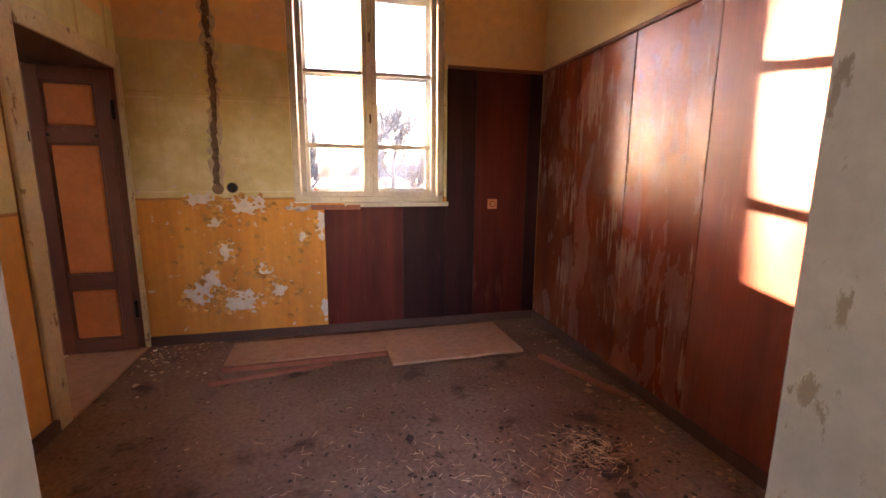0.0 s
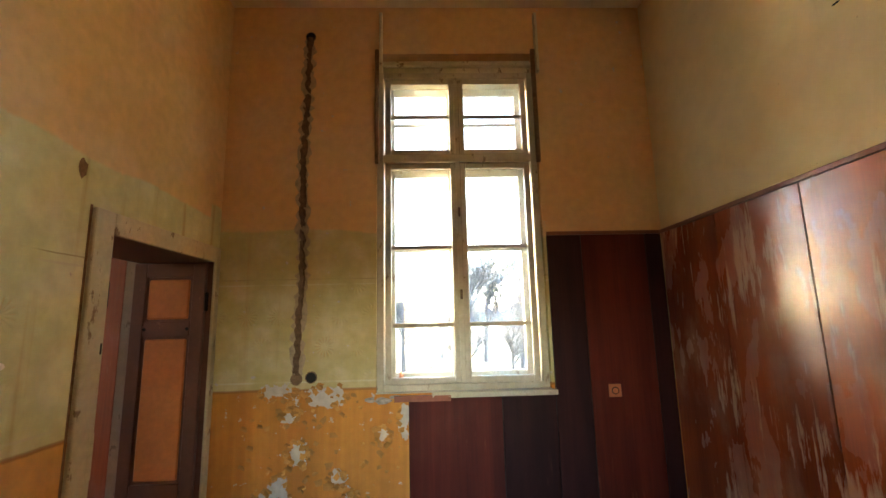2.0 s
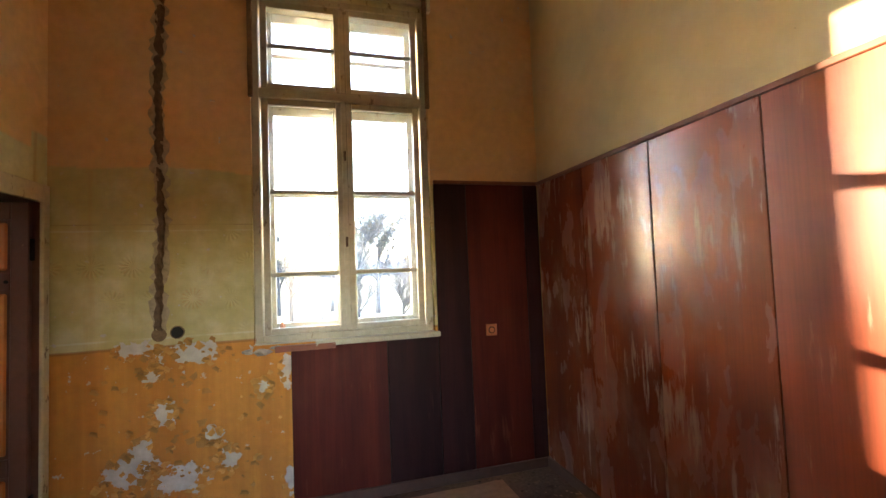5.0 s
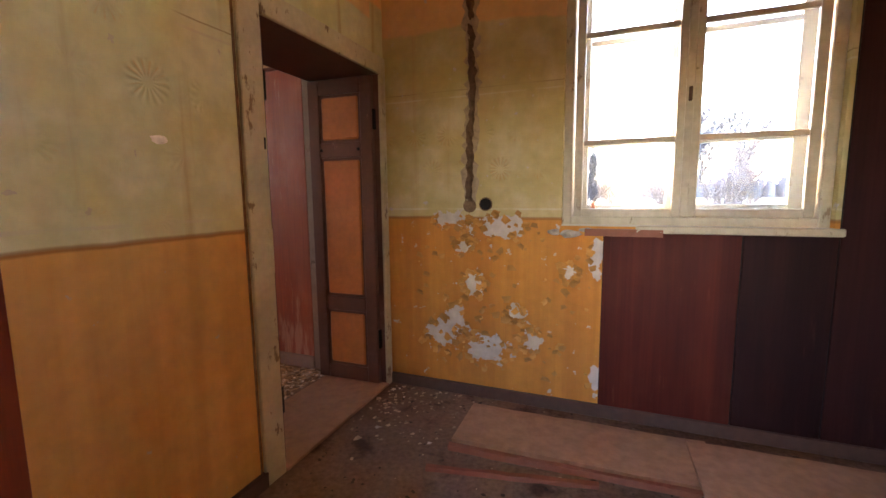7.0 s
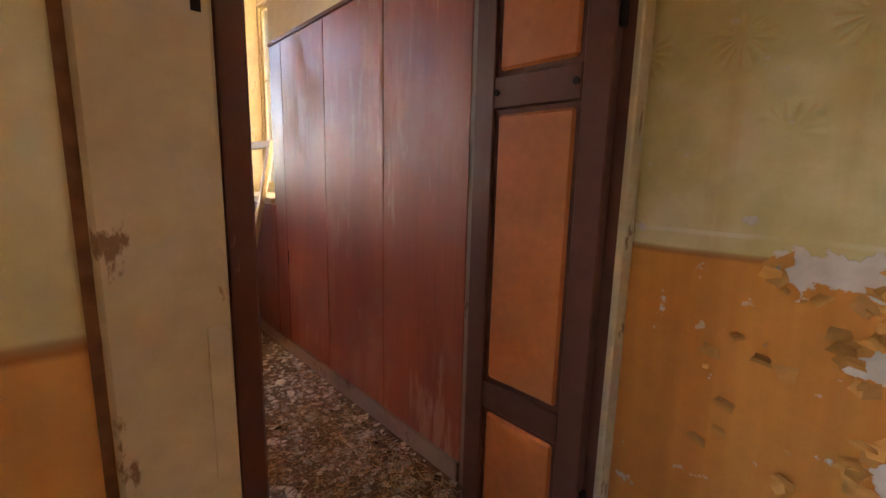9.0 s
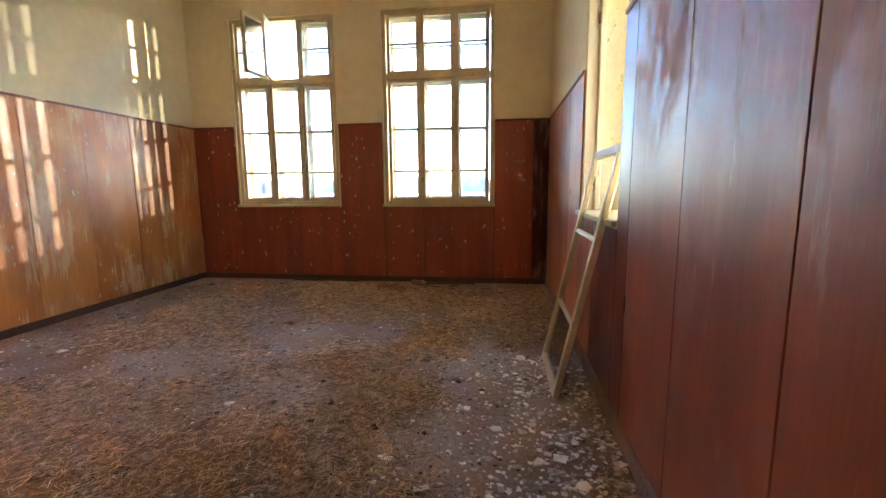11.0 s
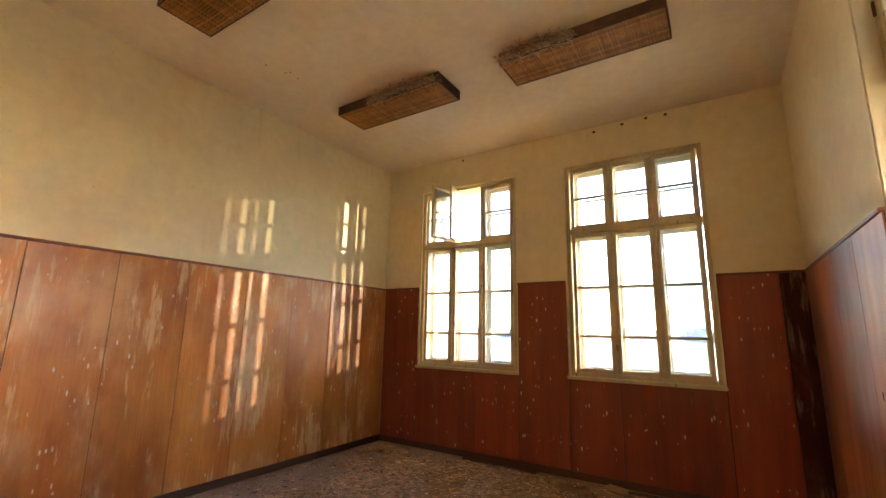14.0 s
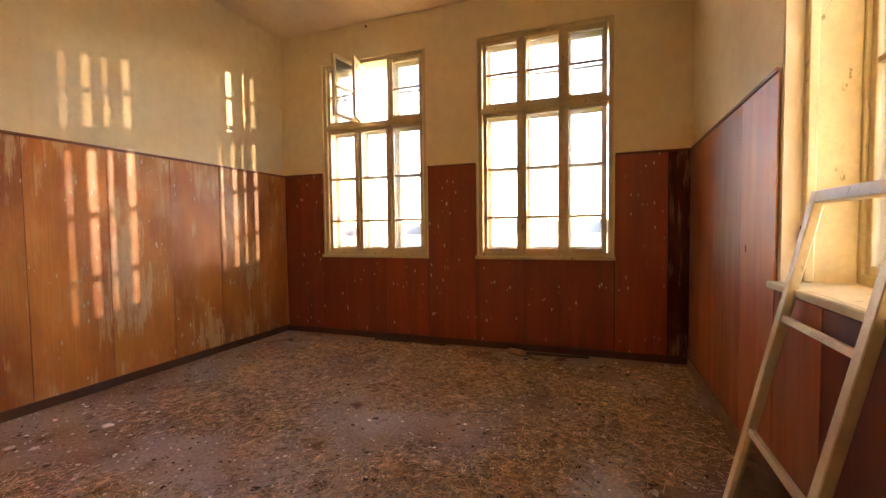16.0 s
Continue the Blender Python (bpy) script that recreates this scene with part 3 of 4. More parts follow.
# inner frame of the side window: its lower casements are gone, the upper ones still hang
inner_w = WS[1] - WS[0]
for a, b in ((0.001, 0.055), (inner_w - 0.055, inner_w - 0.001)):
    part("inner_jamb", soften(boxes((a, b, 0.085, 0.131, 0.004, 2.58)), 0.008), SASH, window_side)
part("inner_transom", soften(boxes((0.056, inner_w - 0.056, 0.080, 0.131, 1.70, 1.785)), 0.008), SASH, window_side)
for k in range(2):
    sash(window_side, "inner_top_casement", pose(0.058 + k * (inner_w / 2 - 0.057), 0.108, 1.787), inner_w / 2 - 0.060, 0.79, (0.5,), SASH, GLASS, 0.05)
for z in (0.20, 1.42, 2.10):
    part("hinge", soften(boxes((0.040, 0.052, 0.070, 0.0845, z, z + 0.09)), 0.004), RUST, window_side, "rusty hinge")
hook = bmesh.new()
for k in range(9):
    a, b = 0.35 + 0.5 * k, 0.35 + 0.5 * (k + 1)
    bmesh.ops.create_cone(hook, cap_ends=True, segments=6, radius1=0.005, radius2=0.005, depth=0.022,
                          matrix=pose((WS[1] - WS[0]) / 2 + 0.035 * math.cos((a + b) / 2), 0.285, 0.86 + 0.035 * math.sin((a + b) / 2), 0, 90 - math.degrees((a + b) / 2) - 90, 0))
part("casement_hook", hook, RUST, window_side, "bent rusty casement hook")
for z in (0.66, 1.30):
    part("latch", soften(boxes(((WA[1] - WA[0]) / 2 - 0.009, (WA[1] - WA[0]) / 2 + 0.009, 0.030, 0.0435, z, z + 0.075)), 0.004), RUST, window_a, "small rusty latch")

# ---- doorway between the rooms ----
frame_door = tagged(new("door_frame"), "pale chipped door casing round a dark brown lining", "door frame", kind="structure")
part("casing", soften(boxes((0.001, 0.024, D0 - 0.125, D0, 0, DH + 0.11)), 0.005), CASING, frame_door)
part("casing", soften(boxes((0.001, 0.024, D1, D1 + 0.065, 0, DH + 0.11)), 0.005), CASING, frame_door)
part("casing", soften(boxes((0.001, 0.024, D0, D1, DH, DH + 0.11)), 0.005), CASING, frame_door)
part("lining", boxes((XB - 0.012, 0.018, D0 - 0.029, D0 - 0.001, 0, DH)), DOOR_DARK, frame_door)
part("lining", boxes((XB - 0.012, 0.018, D1 + 0.001, D1 + 0.029, 0, DH)), DOOR_DARK, frame_door)
part("lining", boxes((XB - 0.012, 0.018, D0 - 0.029, D1 + 0.029, DH + 0.001, DH + 0.029)), DOOR_DARK, frame_door)
part("threshold", soften(boxes((XB + 0.02, 0.03, D0, D1, 0.001, 0.022)), 0.005), BOARD, frame_door, "worn wooden threshold")
part("strike_plate", boxes((0.0245, 0.027, D0 - 0.028, D0 - 0.004, 0.98, 1.18)), CASING, frame_door)
part("keeper_hole", boxes((0.0245, 0.026, D0 - 0.022, D0 - 0.012, 1.53, 1.58)), BLACK, frame_door)


def door_leaf(name, m, label, w=0.485):
    """A narrow leaf of a double door, in local x (width) and z, with three raised orange panels."""
    ob = tagged(new(name), label, "door", kind="structure")
    ob.matrix_basis = m
    h, s, d = 2.06, 0.085, 0.02
    for x in (0, w - s):
        part("stile", soften(boxes((x, x + s, -d, d, 0, h)), 0.004), DOOR_DARK, ob)
    edges = [(0.0, 0.10), (0.50, 0.60), (1.55, 1.65), (h - 0.10, h)]
    for a, b in edges:
        part("rail", soften(boxes((s, w - s, -d, d, a, b)), 0.004), DOOR_DARK, ob)
    for (_, a), (b, _) in zip(edges, edges[1:]):
        p = part("panel", boxes((s, w - s, -0.007, 0.007, a, b)), DOOR_DARK, ob)
        for side in (-1, 1):
            f = part("raised_field", soften(boxes((s + 0.018, w - s - 0.018, min(0, side * 0.017), max(0, side * 0.017), a + 0.018, b - 0.018)), 0.009), DOOR_ORANGE, p)
    for x in (0.10, w - 0.10):
        for side in (-1, 1):
            bm = bmesh.new()
            bmesh.ops.create_cone(bm, cap_ends=True, segments=12, radius1=0.011, radius2=0.009, depth=0.008, matrix=pose(x, side * (d + 0.003), 1.60, 90))
            part("bolt", bm, BLACK, ob)
    for z in (0.25, 1.72):
        part("hinge", soften(boxes((-0.016, 0.0, -0.014, 0.014, z, z + 0.13)), 0.004), BLACK, ob)
    return ob


door_leaf("door_1", pose(-0.02, D1 - 0.036, 0.03, 0, 0, 181.5), "open narrow door leaf with dark brown rails and orange panels")
door_leaf("door_2", pose(-0.02, D0 + 0.029, 0.03, 0, 0, 179.5), "folded back door leaf with dark brown rails and orange panels", 0.463)

# ---- entry doorway ----
frame_entry = tagged(new("door_frame"), "grey white peeling wooden frame of the entry", "door frame", kind="structure")
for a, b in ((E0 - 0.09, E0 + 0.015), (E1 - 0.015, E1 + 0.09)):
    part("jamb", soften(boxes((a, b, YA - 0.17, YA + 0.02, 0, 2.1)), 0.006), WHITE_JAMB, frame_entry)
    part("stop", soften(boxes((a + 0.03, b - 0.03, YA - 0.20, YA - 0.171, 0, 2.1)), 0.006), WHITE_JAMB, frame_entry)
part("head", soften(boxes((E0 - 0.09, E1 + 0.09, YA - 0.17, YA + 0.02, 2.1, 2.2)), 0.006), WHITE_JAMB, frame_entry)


# ---- small room: things ----
def ribbon(points, width, depth, rough, seed, y):
    """A ragged upright band on the window wall through (x, z) points, standing out by depth."""
    rnd = random.Random(seed)
    bm = bmesh.new()
    rows = []
    for (x0, z0), (x1, z1) in zip(points, points[1:]):
        count = max(2, int(abs(z1 - z0) / 0.03))
        for k in range(count):
            f = k / count
            c, z = x0 + (x1 - x0) * f, z0 + (z1 - z0) * f
            a, b = width * (0.6 + rough * rnd.random()), width * (0.6 + rough * rnd.random())
            rows.append([bm.verts.new((c - a, y, z)), bm.verts.new((c - a * 0.4, y - depth * rnd.random(), z)),
                         bm.verts.new((c + b * 0.4, y - depth * rnd.random(), z)), bm.verts.new((c + b, y, z))])
    for r, s in zip(rows, rows[1:]):
        for k in range(3):
            bm.faces.new((r[k], r[k + 1], s[k + 1], s[k]))
    return bm


chase = thing("wall_chase", "broken cable chase hacked down the painted wall", "wall damage")
line = [(0.63, 3.94), (0.615, 3.3), (0.60, 2.85), (0.61, 2.3), (0.625, 2.0), (0.60, 1.6), (0.60, 1.25)]
part("lip", ribbon(line, 0.036, 0.008, 1.2, 3, -0.0015), LIP, chase, "ragged pale plaster edge")
part("channel", ribbon(line, 0.019, 0.014, 1.1, 5, -0.006), CHASE, chase, "brown open channel")


def disc(x, z, r, y, depth=0.004):
    bm = bmesh.new()
    bmesh.ops.create_cone(bm, cap_ends=True, segments=20, radius1=r, radius2=r, depth=depth, matrix=pose(x, y, z, 90))
    return bm


for x, z, r in ((0.60, 1.255, 0.036), (0.705, 1.265, 0.036), (0.632, 3.95, 0.035)):
    hole = thing("wall_box", "round cable box sunk into the wall", "junction box", group="cable boxes")
    part("rim", disc(x, z, r + 0.007, -0.004), CHASE, hole)
    part("hollow", disc(x, z, r, -0.008), CHASE if x == 0.60 else BLACK, hole)

outlet = thing("wall_socket", "orange red plastic wall socket on the panelling", "socket")
part("plate", soften(boxes((2.845, 2.935, -0.024, -0.0125, 1.075, 1.165)), 0.004), SOCKET, outlet)
part("well", disc(2.89, 1.12, 0.027, -0.0245), BLACK, outlet)
part("insert", disc(2.89, 1.12, 0.020, -0.026), SOCKET, outlet)


def curls(name, count, x0, x1, z0, z1, material, seed):
    """Curled flakes of paint that lift off the window wall."""
    rnd, verts, faces = random.Random(seed), [], []
    for _ in range(count):
        if rnd.random() < 0.75:
            px, pz, a, b = rnd.choice(PEELED)
            t = rnd.uniform(0, 6.283)
            cx, cz = px + math.cos(t) * a * rnd.uniform(0.9, 1.5), pz + math.sin(t) * b * rnd.uniform(0.9, 1.5)
        else:
            cx, cz = rnd.uniform(x0, x1), rnd.uniform(z0, z1)
        if not (x0 < cx < x1 and z0 < cz < z1):
            continue
        s, turn, lift = rnd.uniform(0.008, 0.030), rnd.uniform(-0.9, 0.9) + (3.14 if rnd.random() < 0.6 else 0), rnd.uniform(0.35, 1.0)
        k0 = len(verts)
        for i in range(4):
            for j in range(3):
                u, v = (j - 1) * s * (1 - 0.12 * i) * rnd.uniform(0.8, 1.2), -i / 3 * s * 1.3
                out = -0.002 - lift * s * (i / 3) ** 2
                verts.append((cx + u * math.cos(turn) - v * math.sin(turn), out, cz + u * math.sin(turn) + v * math.cos(turn)))
        for i in range(3):
            for j in range(2):
                a = k0 + i * 3 + j
                faces.append((a, a + 1, a + 4, a + 3))
    return tagged(from_lists(name, verts, faces, material), "curling flakes of ochre paint on the wall", "paint flakes", kind="stuff")


curls("paint_flakes", 430, 0.22, 1.35, 0.16, 1.2, FLAKE, 11)


def plank(name, x, y, z, lx, ly, lz, turn, material, label, category, tilt=0.0):
    bm = boxes((-lx / 2, lx / 2, -ly / 2, ly / 2, 0, lz))
    bmesh.ops.subdivide_edges(bm, edges=[e for e in bm.edges if e.calc_length() > lx * 0.9], cuts=9)
    rnd = random.Random(lx)
    for v in bm.verts:
        v.co.y += rnd.uniform(-0.006, 0.006)
    return single(name, bm, material, label, category, pose(x, y, z, tilt, 0, turn))


plank("board", 1.31, -0.365, 0.004, 1.26, 0.41, 0.024, 1, BOARD, "long brown fibreboard lying on the floor", "board")
plank("board", 2.36, -0.52, 0.028, 1.02, 0.66, 0.02, 1.5, BOARD, "brown fibreboard lying over another board", "board")
plank("batten", 1.30, -0.625, 0.004, 1.22, 0.03, 0.03, 2, STICK, "red brown batten along a board", "batten")
plank("batten", 1.04, -0.765, 0.002, 0.80, 0.028, 0.022, 11, STICK, "loose red brown batten on the dusty floor", "batten")
plank("batten", 3.12, -1.25, 0.002, 0.75, 0.05, 0.02, -70, STICK, "short batten beside the panelling", "batten")

for x in (WA[0] - 0.01, WA[1] - 0.02):
    guide = thing("blind_guide", "thin wooden blind guide beside the window", "blind guide", group="blind guides")
    part("strip", soften(boxes((x, x + 0.03, -0.035, -0.001, 2.86, 3.82)), 0.003), CHASE, guide)
    part("upper_strip", soften(boxes((x + 0.035, x + 0.06, -0.05, -0.001, 3.62, 4.14)), 0.003), CASING, guide)

plank("broken_sill", 1.50, -0.030, 1.085, 0.40, 0.032, 0.04, 0, STICK, "broken red brown stub of window sill", "broken sill")
for k, (x, z, a) in enumerate(((1.13, 1.10, 0.05), (1.22, 1.09, 0.07), (1.31, 1.115, 0.045))):
    bm = bmesh.new()
    bmesh.ops.create_icosphere(bm, subdivisions=2, radius=a)
    for v in bm.verts:
        v.co *= 0.8 + 0.5 * noise.noise(v.co * 30 + Vector((k * 5.0, 0, 0)))
        v.co.y, v.co.z = v.co.y * 0.45, v.co.z * 0.42
    single("mortar_lump", bm, MORTAR, "grey lump of crumbling mortar under the window", "mortar", pose(x, -0.008, z), "mortar lumps")
def shard(name, x, y, z, sx, sy, sz, material, label, category, seed, group=""):
    """A small broken lump with flat facets that stands on z."""
    rnd, bm = random.Random(seed), bmesh.new()
    bmesh.ops.create_icosphere(bm, subdivisions=2, radius=1.0)
    for v in bm.verts:
        k = 0.75 + 0.5 * noise.noise(v.co * 1.7 + Vector((seed * 3.1, 0, 0))) + rnd.uniform(-0.05, 0.05)
        taper = 1.0 - 0.35 * max(0.0, v.co.z)
        v.co = Vector((v.co.x * sx * taper * k, v.co.y * sy * taper * k, max(-0.5, v.co.z) * sz * k))
    low = min(v.co.z for v in bm.verts)
    for v in bm.verts:
        v.co.z -= low
    single(name, bm, material, label, category, pose(x, y, z, 0, 0, seed * 40), group)


shard("brick_shard", 1.335, 0.155, WA[2] + 0.05, 0.035, 0.03, 0.06, SOCKET, "red brick shard lying between the window panes", "rubble", 2)
for k in range(7):
    shard("mortar_crumb", 1.235 + 0.052 * k, 0.15 + 0.02 * (k % 2), WA[2] + 0.05, 0.030, 0.025, 0.022 + 0.006 * (k % 3), MORTAR,
          "grey mortar crumb lying between the window panes", "rubble", 5 + k, "mortar crumbs")
structure("trim", boxes((0.0005, 0.004, D0 - 0.137, D0 - 0.1255, 0, DH + 0.12)), CHASE, "dark open joint beside the door casing")

lamp_a = thing("ceiling_lamp", "stripped fluorescent ceiling lamp with a hanging cover", "ceiling lamp")
part("batten_box", soften(boxes((1.56, 1.66, -2.35, -0.98, 4.15, 4.219)), 0.006), METAL, lamp_a)
for x in (1.578, 1.628):
    bm = bmesh.new()
    bmesh.ops.create_cone(bm, cap_ends=True, segments=12, radius1=0.013, radius2=0.013, depth=1.3, matrix=pose(x + 0.007, -1.66, 4.125, 90))
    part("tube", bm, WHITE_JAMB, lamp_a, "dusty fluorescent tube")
    part("holder", soften(boxes((x - 0.012, x + 0.026, -1.005, -0.985, 4.095, 4.15)), 0.003), BLACK, lamp_a)
part("cover", soften(boxes((1.70, 1.83, -2.3, -0.68, 4.185, 4.215)), 0.006), CASING, lamp_a, "pale cover strip")
part("cover_edge", soften(boxes((1.83, 1.845, -2.3, -0.70, 4.12, 4.215)), 0.003), DOOR_ORANGE, lamp_a, "orange lamp edge")


# ---- large room: things ----
def grid_lamp(m):
    """A ceiling lamp: rusty box, amber grid below; local x is the width, y the length, z up from the grid."""
    ob = thing("grid_lamp", "rusty ceiling lamp with an amber grid", "ceiling lamp", m, "grid lamps")
    w, l, h = 0.44, 1.42, 0.11
    part("back", boxes((0.02, w - 0.02, 0.02, l - 0.02, h - 0.02, h)), RUST, ob)
    for s in ((0, 0.012, 0, l, 0, h - 0.001), (w - 0.012, w, 0, l, 0, h - 0.001), (0.0121, w - 0.0121, 0, 0.012, 0, h - 0.001), (0.0121, w - 0.0121, l - 0.012, l, 0, h - 0.001)):
        part("side", soften(boxes(s), 0.002), RUST, ob)
    bars = [(0.013, w - 0.013, 0.02 + k * 0.027 - 0.004, 0.02 + k * 0.027 + 0.004, 0.004, 0.022) for k in range(52)]
    bars += [(0.02 + k * 0.027 - 0.004, 0.02 + k * 0.027 + 0.004, 0.013, l - 0.013, 0.003, 0.021) for k in range(16)]
    tagged(part("grid", boxes(*bars), GRID, ob, "amber plastic grid"), kind="stuff")
    part("tray", boxes((0.03, w - 0.03, 0.03, l - 0.03, 0.05, 0.055)), GRID, ob)
    return ob


first = grid_lamp(pose(-4.70, -4.36, 4.108))
copy_thing(first, pose(-4.77, -2.30, 4.108))
copy_thing(first, pose(-2.69, -4.30, 4.108))


def strands(verts, faces, x, y, z, length, thick, turn, pitch):
    """One straw: a thin three-sided rod."""
    d = Vector((math.cos(turn) * math.cos(pitch), math.sin(turn) * math.cos(pitch), math.sin(pitch)))
    s = Vector((-math.sin(turn), math.cos(turn), 0)) * thick
    k, c = len(verts), Vector((x, y, z))
    for e in (-0.5, 0.5):
        p = c + d * (length * e)
        verts.extend([tuple(p - s), tuple(p + s), tuple(p + Vector((0, 0, thick * 1.5)))])
    faces.extend([(k, k + 1, k + 4, k + 3), (k + 1, k + 2, k + 5, k + 4), (k + 2, k, k + 3, k + 5)])


def nest(x0, x1, y0, y1, z, seed):
    """A bird's nest stuffed along a lamp's edge."""
    rnd, verts, faces = random.Random(seed), [], []
    for _ in range(1300):
        f = rnd.random()
        strands(verts, faces, rnd.uniform(x0, x1), y0 + (y1 - y0) * f, z + rnd.uniform(0, 0.09) * math.sin(3.1 * f) ** 0.5, rnd.uniform(0.04, 0.16), 0.0016,
                rnd.uniform(0, 6.28), rnd.uniform(-0.9, 0.5))
    return tagged(from_lists("bird_nest", verts, faces, STRAW), "old straw nest stuffed onto a rusty ceiling lamp", "nest", kind="stuff")


nest(-4.31, -4.18, -3.85, -2.96, 4.105, 21)
nest(-4.38, -4.25, -2.28, -1.60, 4.105, 22)

# old sash that leans on the side window's sill
leaning = thing("window_sash", "loose cream casement with broken panes leaning on the sill", "window sash", pose(-3.60, -0.30, 0.008, -12.3, 0, 0))
sash(leaning, "frame", pose(0, 0, 0), 0.72, 1.63, (0.30, 0.64), SASH, GLASS, 0.055, 0.04, broken=(1, 2))

single("clod", soften(boxes((-0.12, 0.12, -0.06, 0.06, 0, 0.06)), 0.03), BOARD, "dusty lump of rubble near the wall", "rubble", pose(-6.08, -1.80, 0, 0, 0, 70))
plank("stick", -6.16, -3.2, 0.002, 1.0, 0.035, 0.03, 88, DIRT, "dark stick on the littered floor", "stick")
plank("stick", -6.15, -1.35, 0.002, 0.7, 0.035, 0.02, 93, DIRT, "dark stick beside a lump of rubble", "stick")


def wall_mark(name, label, category, x, y, z, hx, hy, hz, material, group=""):
    """A small uneven lump or hole mark on a wall or ceiling."""
    bm = bmesh.new()
    bmesh.ops.create_icosphere(bm, subdivisions=2, radius=1.0)
    for v in bm.verts:
        k = 1.0 + 0.5 * noise.noise(v.co * 2.2 + Vector((x, y, z)) * 7.0)
        v.co = Vector((v.co.x * hx, v.co.y * hy, v.co.z * hz)) * k
    single(name, bm, material, label, category, pose(x, y, z), group)


wall_mark("keyhole_slot", "dark slot in the russet panelling", "hole", -4.39, -0.013, 1.31, 0.011, 0.002, 0.028, BLACK)
wall_mark("panel_hole", "broken hole in the red panelling", "hole", -2.51, -0.013, 0.74, 0.012, 0.002, 0.05, BLACK)
wall_mark("plaster_scar", "brown scar where a hook was torn out", "plaster damage", 0.001, -1.30, 2.37, 0.004, 0.025, 0.045, CHASE)
wall_mark("plaster_scar", "pale hole knocked into the green paint", "plaster damage", 0.001, -1.57, 1.52, 0.004, 0.03, 0.014, CHIP)
wall_mark("nail", "bent nail in the beige wall", "nail", 3.357, -1.58, 2.98, 0.006, 0.018, 0.004, BLACK)
wall_mark("plaster_scar", "dark hole high in the cream wall", "plaster damage", -4.21, -0.001, 3.77, 0.012, 0.004, 0.03, BLACK)
for y, z in ((-1.56, 4.17), (-1.29, 4.18), (-1.08, 4.17), (-3.82, 4.16), (-1.9, 4.15)):
    wall_mark("smoke_spot", "small brown spot under the ceiling", "stain", XF + 0.001, y, z, 0.002, 0.02, 0.017, RUST, "spots under the ceiling")
for x, y in ((-3.29, -4.39), (-3.48, -4.33), (-3.50, -4.28), (-3.61, -4.30), (0.88, -0.81), (0.88, -0.60), (0.89, -1.05)):
    wall_mark("ceiling_mark", "dark fly mark on the ceiling", "stain", x, y, H - 0.0005, 0.006, 0.018, 0.002, CHASE, "marks on the ceiling")

# ---- litter ----
def straw_litter(count, seed):
    rnd, verts, faces = random.Random(seed), [], []
    while count:
        x, y = rnd.uniform(XF + 0.15, XB - 0.02), rnd.uniform(YL + 0.1, -0.06)
        d = noise.noise((x * 0.9, y * 0.9, 1.0)) + 0.5 * noise.noise((x * 2.6, y * 2.6, 4.0)) + (0.25 if -4.3 < y < -0.9 else 0.08)
        d -= 0.75 * max(0.0, 1 - abs(x + 3.1 - 0.25 * noise.noise((y * 0.8, 3.0, 0.0))) / 0.42) * (0.5 + noise.noise((x * 1.5, y * 1.5, 7.0)))
        d -= 0.5 * max(0.0, 1 - math.hypot((x + 1.0) / 0.7, (y + 1.5) / 1.4))
        if rnd.random() > 0.24 + 1.4 * d:
            continue
        strands(verts, faces, x, y, rnd.uniform(0.002, 0.006 + 0.03 * max(0.0, min(1.0, d))), rnd.uniform(0.015, 0.085), rnd.uniform(0.0009, 0.0022), rnd.uniform(0, 6.28), rnd.uniform(-0.08, 0.08))
        count -= 1
    return tagged(from_lists("straw", verts, faces, STRAW), "dry straw strewn over the floor", "straw", kind="stuff")


def crumbs(name, count, spread, size, material, label, seed):
    """Flat broken chips on the floor; spread(rnd) gives a place."""
    rnd, verts, faces = random.Random(seed), [], []
    for _ in range(count):
        x, y = spread(rnd)
        s = size * rnd.uniform(0.35, 1.0) * (2.0 if rnd.random() < 0.06 else 1.0)
        n, t0, k = rnd.randint(4, 6), rnd.uniform(0, 6.28), len(verts)
        tip, h = rnd.uniform(-0.25, 0.25), s * rnd.uniform(0.05, 0.16)
        ring = []
        for i in range(n):
            r, t = s * rnd.uniform(0.25, 1.3), t0 + 6.283 * i / n
            ring.append((x + r * math.cos(t), y + r * math.sin(t), 0.001 + s * abs(tip) * (1 + math.cos(t - t0)) * 0.5))
        verts.extend(ring)
        verts.extend([(a * 0.9 + x * 0.1, b * 0.9 + y * 0.1, c + h) for a, b, c in ring])
        faces.append(tuple(range(k + n, k + 2 * n)))
        faces.extend([(k + i, k + (i + 1) % n, k + n + (i + 1) % n, k + n + i) for i in range(n)])
    return tagged(from_lists(name, verts, faces, material), label, "debris", kind="stuff")


straw_litter(62000, 31)
crumbs("dirt_crumbs", 170, lambda r: (r.uniform(XF + 0.2, -1.0), r.uniform(YL + 0.3, -0.2)), 0.030, DIRT, "dark clods of dirt over the straw", 38)
crumbs("plaster_chips", 420, lambda r: (r.uniform(XF + 0.2, -0.8), r.uniform(YL + 0.3, -0.1)), 0.022, CHIP, "pale flakes of plaster over the straw", 39)
crumbs("plaster_chips", 650, lambda r: (r.gauss(-1.4, 0.6), -abs(r.gauss(0, 0.8)) - 0.04), 0.024, CHIP, "pale flakes of plaster before the doorway", 40)
crumbs("plaster_chips", 1500, lambda r: (r.uniform(-3.6, XB - 0.02), -abs(r.gauss(0, 0.45)) - 0.04), 0.022, CHIP, "pale plaster chips along the wall", 41)
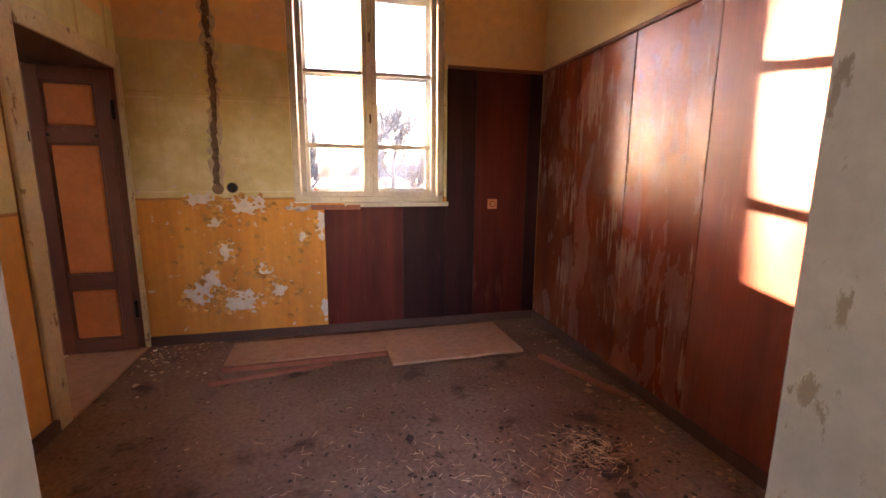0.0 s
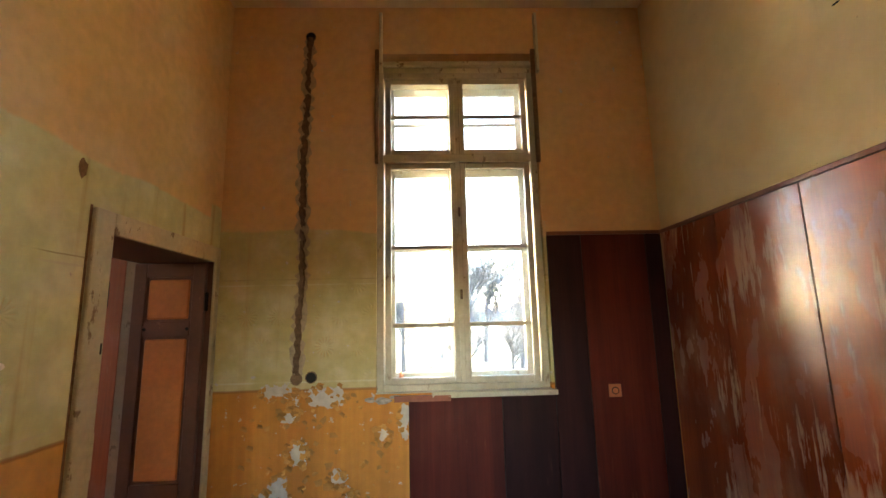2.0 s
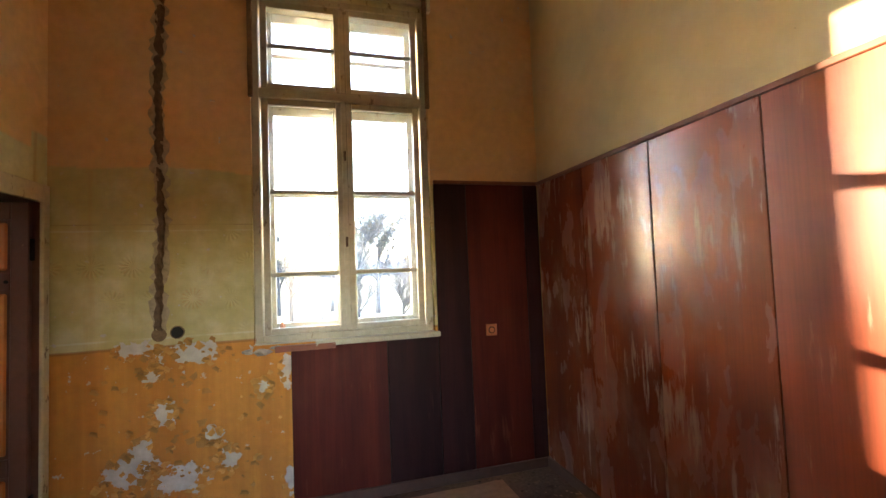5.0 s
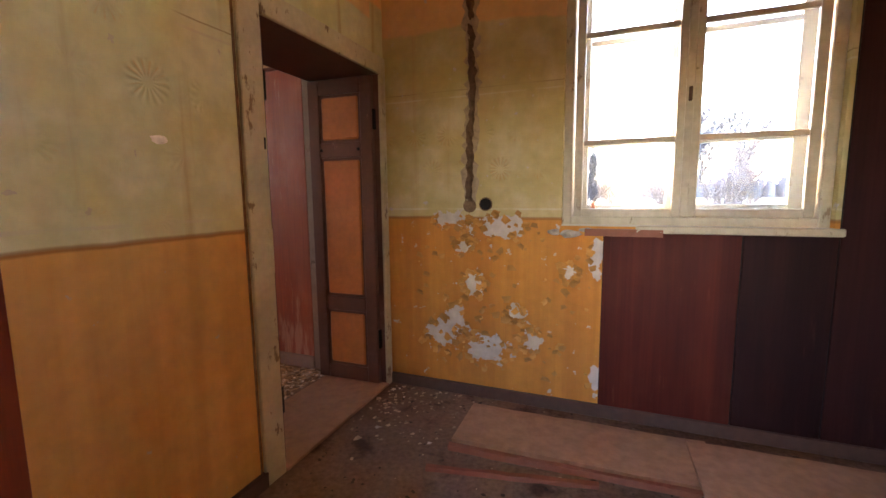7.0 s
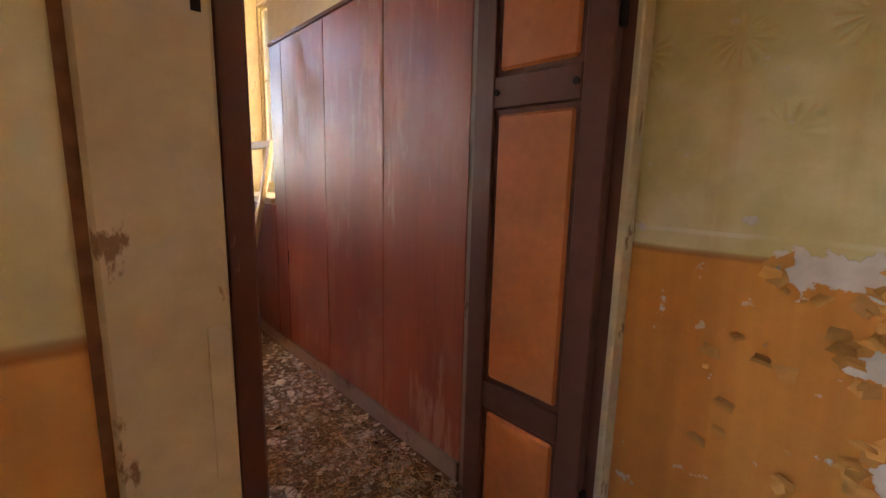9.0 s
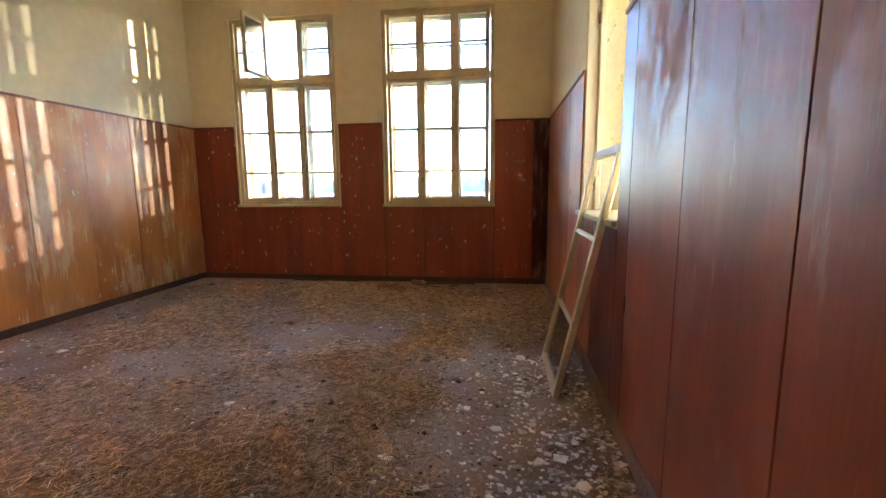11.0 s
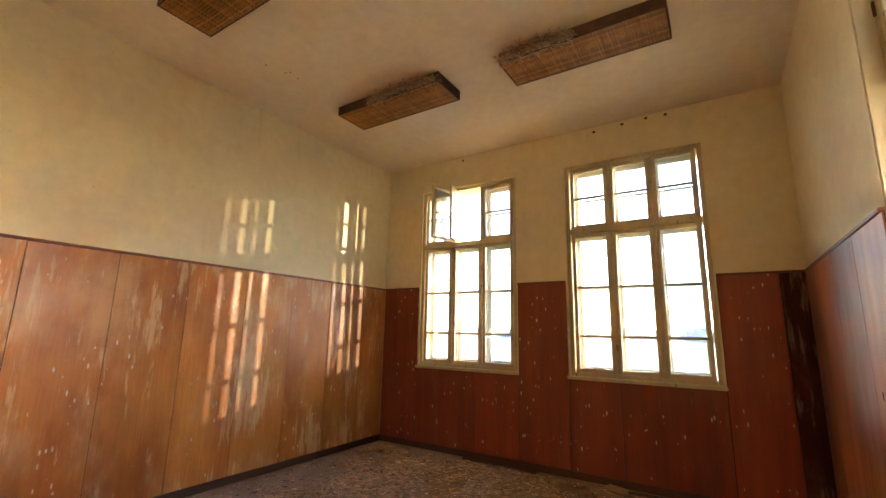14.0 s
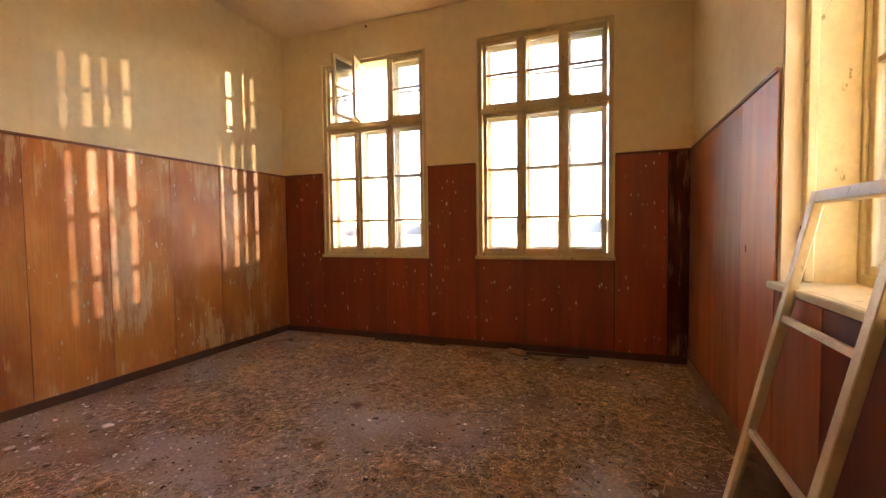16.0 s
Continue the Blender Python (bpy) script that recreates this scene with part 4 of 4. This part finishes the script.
crumbs("plaster_chips", 2600, lambda r: (r.uniform(XF + 0.1, XB - 0.02), r.uniform(YL + 0.05, -0.05)), 0.012, CHIP, "pale plaster crumbs over the floor", 42)
crumbs("dirt_crumbs", 2200, lambda r: (r.uniform(XF + 0.1, XB - 0.02), r.uniform(YL + 0.05, -0.05)), 0.016, DIRT, "dark crumbs of dirt over the floor", 43)
crumbs("plaster_chips", 150, lambda r: (0.06 + abs(r.gauss(0, 0.35)), -0.05 - abs(r.gauss(0, 0.3))), 0.016, PALE, "pale paint chips in the corner", 44)
crumbs("plaster_chips", 230, lambda r: (r.uniform(0.05, XA - 0.05), r.uniform(YA, -0.05)), 0.010, PALE, "small pale chips on the dusty floor", 45)
crumbs("dirt_crumbs", 700, lambda r: (r.uniform(0.05, XA - 0.05), r.uniform(YA, -0.05)), 0.014, DIRT, "dark dirt on the dusty floor", 46)
crumbs("wood_crumbs", 120, lambda r: (XA - 0.06 - abs(r.gauss(0, 0.12)), r.uniform(YA, -0.2)), 0.022, BOARD, "brown splinters beside the panelling", 47)

def straw_wisps(count, seed):
    rnd, verts, faces = random.Random(seed), [], []
    for _ in range(count):
        cx, cy, w = rnd.choice(((1.9, -2.3, 0.40), (1.7, -2.6, 0.5), (2.72, -2.0, 0.08), (2.4, -2.4, 0.3)))
        x, y = cx + rnd.gauss(0, w), cy + rnd.gauss(0, w)
        if 0.1 < x < XA - 0.1 and YA + 0.1 < y < -0.8:
            strands(verts, faces, x, y, rnd.uniform(0.002, 0.02 if w < 0.1 else 0.006), rnd.uniform(0.015, 0.07), 0.0012, rnd.uniform(0, 6.28), rnd.uniform(-0.1, 0.1))
    return tagged(from_lists("straw", verts, faces, STRAW), "wisps of straw on the dusty floor", "straw", kind="stuff")


straw_wisps(1500, 33)
crumbs("dirt_crumbs", 120, lambda r: (r.gauss(2.72, 0.09), r.gauss(-2.0, 0.12)), 0.03, DIRT, "dark heap of dead leaves and dirt", 48)
crumbs("dirt_crumbs", 260, lambda r: (r.gauss(1.75, 0.5), r.gauss(-2.2, 0.45)), 0.018, DIRT, "dark leaf litter on the dusty floor", 49)

# ---- outside ----
structure("ground", boxes((-900, 900, -900, 900, -1.3, -1.0)), EARTH, "flat winter ground around the building")


def limb(verts, faces, a, b, ra, rb):
    d = (b - a).normalized()
    s = d.orthogonal().normalized()
    u, k = d.cross(s), len(verts)
    for p, r in ((a, ra), (b, rb)):
        for i in range(5):
            t = 6.283 * i / 5
            verts.append(tuple(p + s * r * math.cos(t) + u * r * math.sin(t)))
    faces.extend([(k + i, k + (i + 1) % 5, k + 5 + (i + 1) % 5, k + 5 + i) for i in range(5)])


def bare_tree(x, y, height, seed):
    rnd = random.Random(seed)
    ob = thing("bare_tree", "leafless winter tree outside the window", "tree", pose(x, y, -1.0), "bare trees")
    trunk, crown = ([], []), ([], [])

    def grow(base, way, length, r, level):
        p = base
        for k in range(4):
            q = p + way * (length / 4)
            limb(*(trunk if level == 0 else crown), p, q, r * (1 - 0.16 * k), r * (1 - 0.16 * (k + 1)))
            if level < 4 and (level or k > 0):
                for _ in range(2 if level < 3 else 1):
                    side = Vector((rnd.gauss(0, 1), rnd.gauss(0, 1), rnd.uniform(-0.1, 0.8))).normalized()
                    grow(q, (way * 0.7 + side * 0.75).normalized(), length * rnd.uniform(0.42, 0.62), r * (0.45 if height > 15 else 0.56), level + 1)
            way = (way + Vector((rnd.gauss(0, 0.12), rnd.gauss(0, 0.12), 0.06)) * (0.1 if level == 0 else 1.0)).normalized()
            p = q

    grow(Vector((0, 0, 0)), Vector((rnd.uniform(-0.02, 0.02), rnd.uniform(-0.02, 0.02), 1)).normalized(), height * 0.55, height * (0.018 if height > 15 else 0.026), 0)
    for name, (v, f) in (("trunk", trunk), ("crown", crown)):
        o = from_lists(name, v, f, BARK)
        o.parent = ob
        if name == "crown":
            tagged(o, kind="stuff")


# first tree: unseen, added so its thick trunk keeps sun off the right-hand sash
for k, (x, y, h) in enumerate(((-4.2, 8.7, 23.0), (3.2, 17, 6.2), (5.0, 24, 7.5), (1.6, 21, 5.0), (4.6, 13, 3.4), (2.9, 12.5, 2.8), (0.2, 19, 5.2), (2.3, 27, 6.8), (6.4, 20, 6.0), (-1.0, 26, 6.0))):
    bare_tree(x, y, h, 60 + k)


def far_wood(seed):
    """A ragged belt of woods on the horizon all around."""
    rnd, verts, faces = random.Random(seed), [], []
    for k in range(3600):
        t = 6.283 * k / 3600
        r, w = rnd.uniform(230, 330), 1.5
        h = 6 + 4 * noise.noise((math.cos(t) * 3, math.sin(t) * 3, 0)) + rnd.uniform(-2.5, 3.5)
        c, side = Vector((r * math.cos(t), r * math.sin(t), -1.2)), Vector((-math.sin(t), math.cos(t), 0))
        i = len(verts)
        verts.extend([tuple(c - side * w), tuple(c + side * w), tuple(c + side * w * 0.6 + Vector((0, 0, h))), tuple(c - side * w * 0.5 + Vector((0, 0, h * rnd.uniform(0.8, 1.1))))])
        back = Vector((math.cos(t), math.sin(t), 0)) * 8
        verts.extend([tuple(Vector(v) + back) for v in verts[i:i + 4]])
        faces.extend([(i, i + 1, i + 2, i + 3), (i + 4, i + 7, i + 6, i + 5), (i + 3, i + 2, i + 6, i + 7), (i, i + 3, i + 7, i + 4), (i + 1, i + 5, i + 6, i + 2)])
    tagged(from_lists("far_woods", verts, faces, FAR), "belt of woods on the horizon with haze in its colour", "woods", kind="stuff")


far_wood(71)
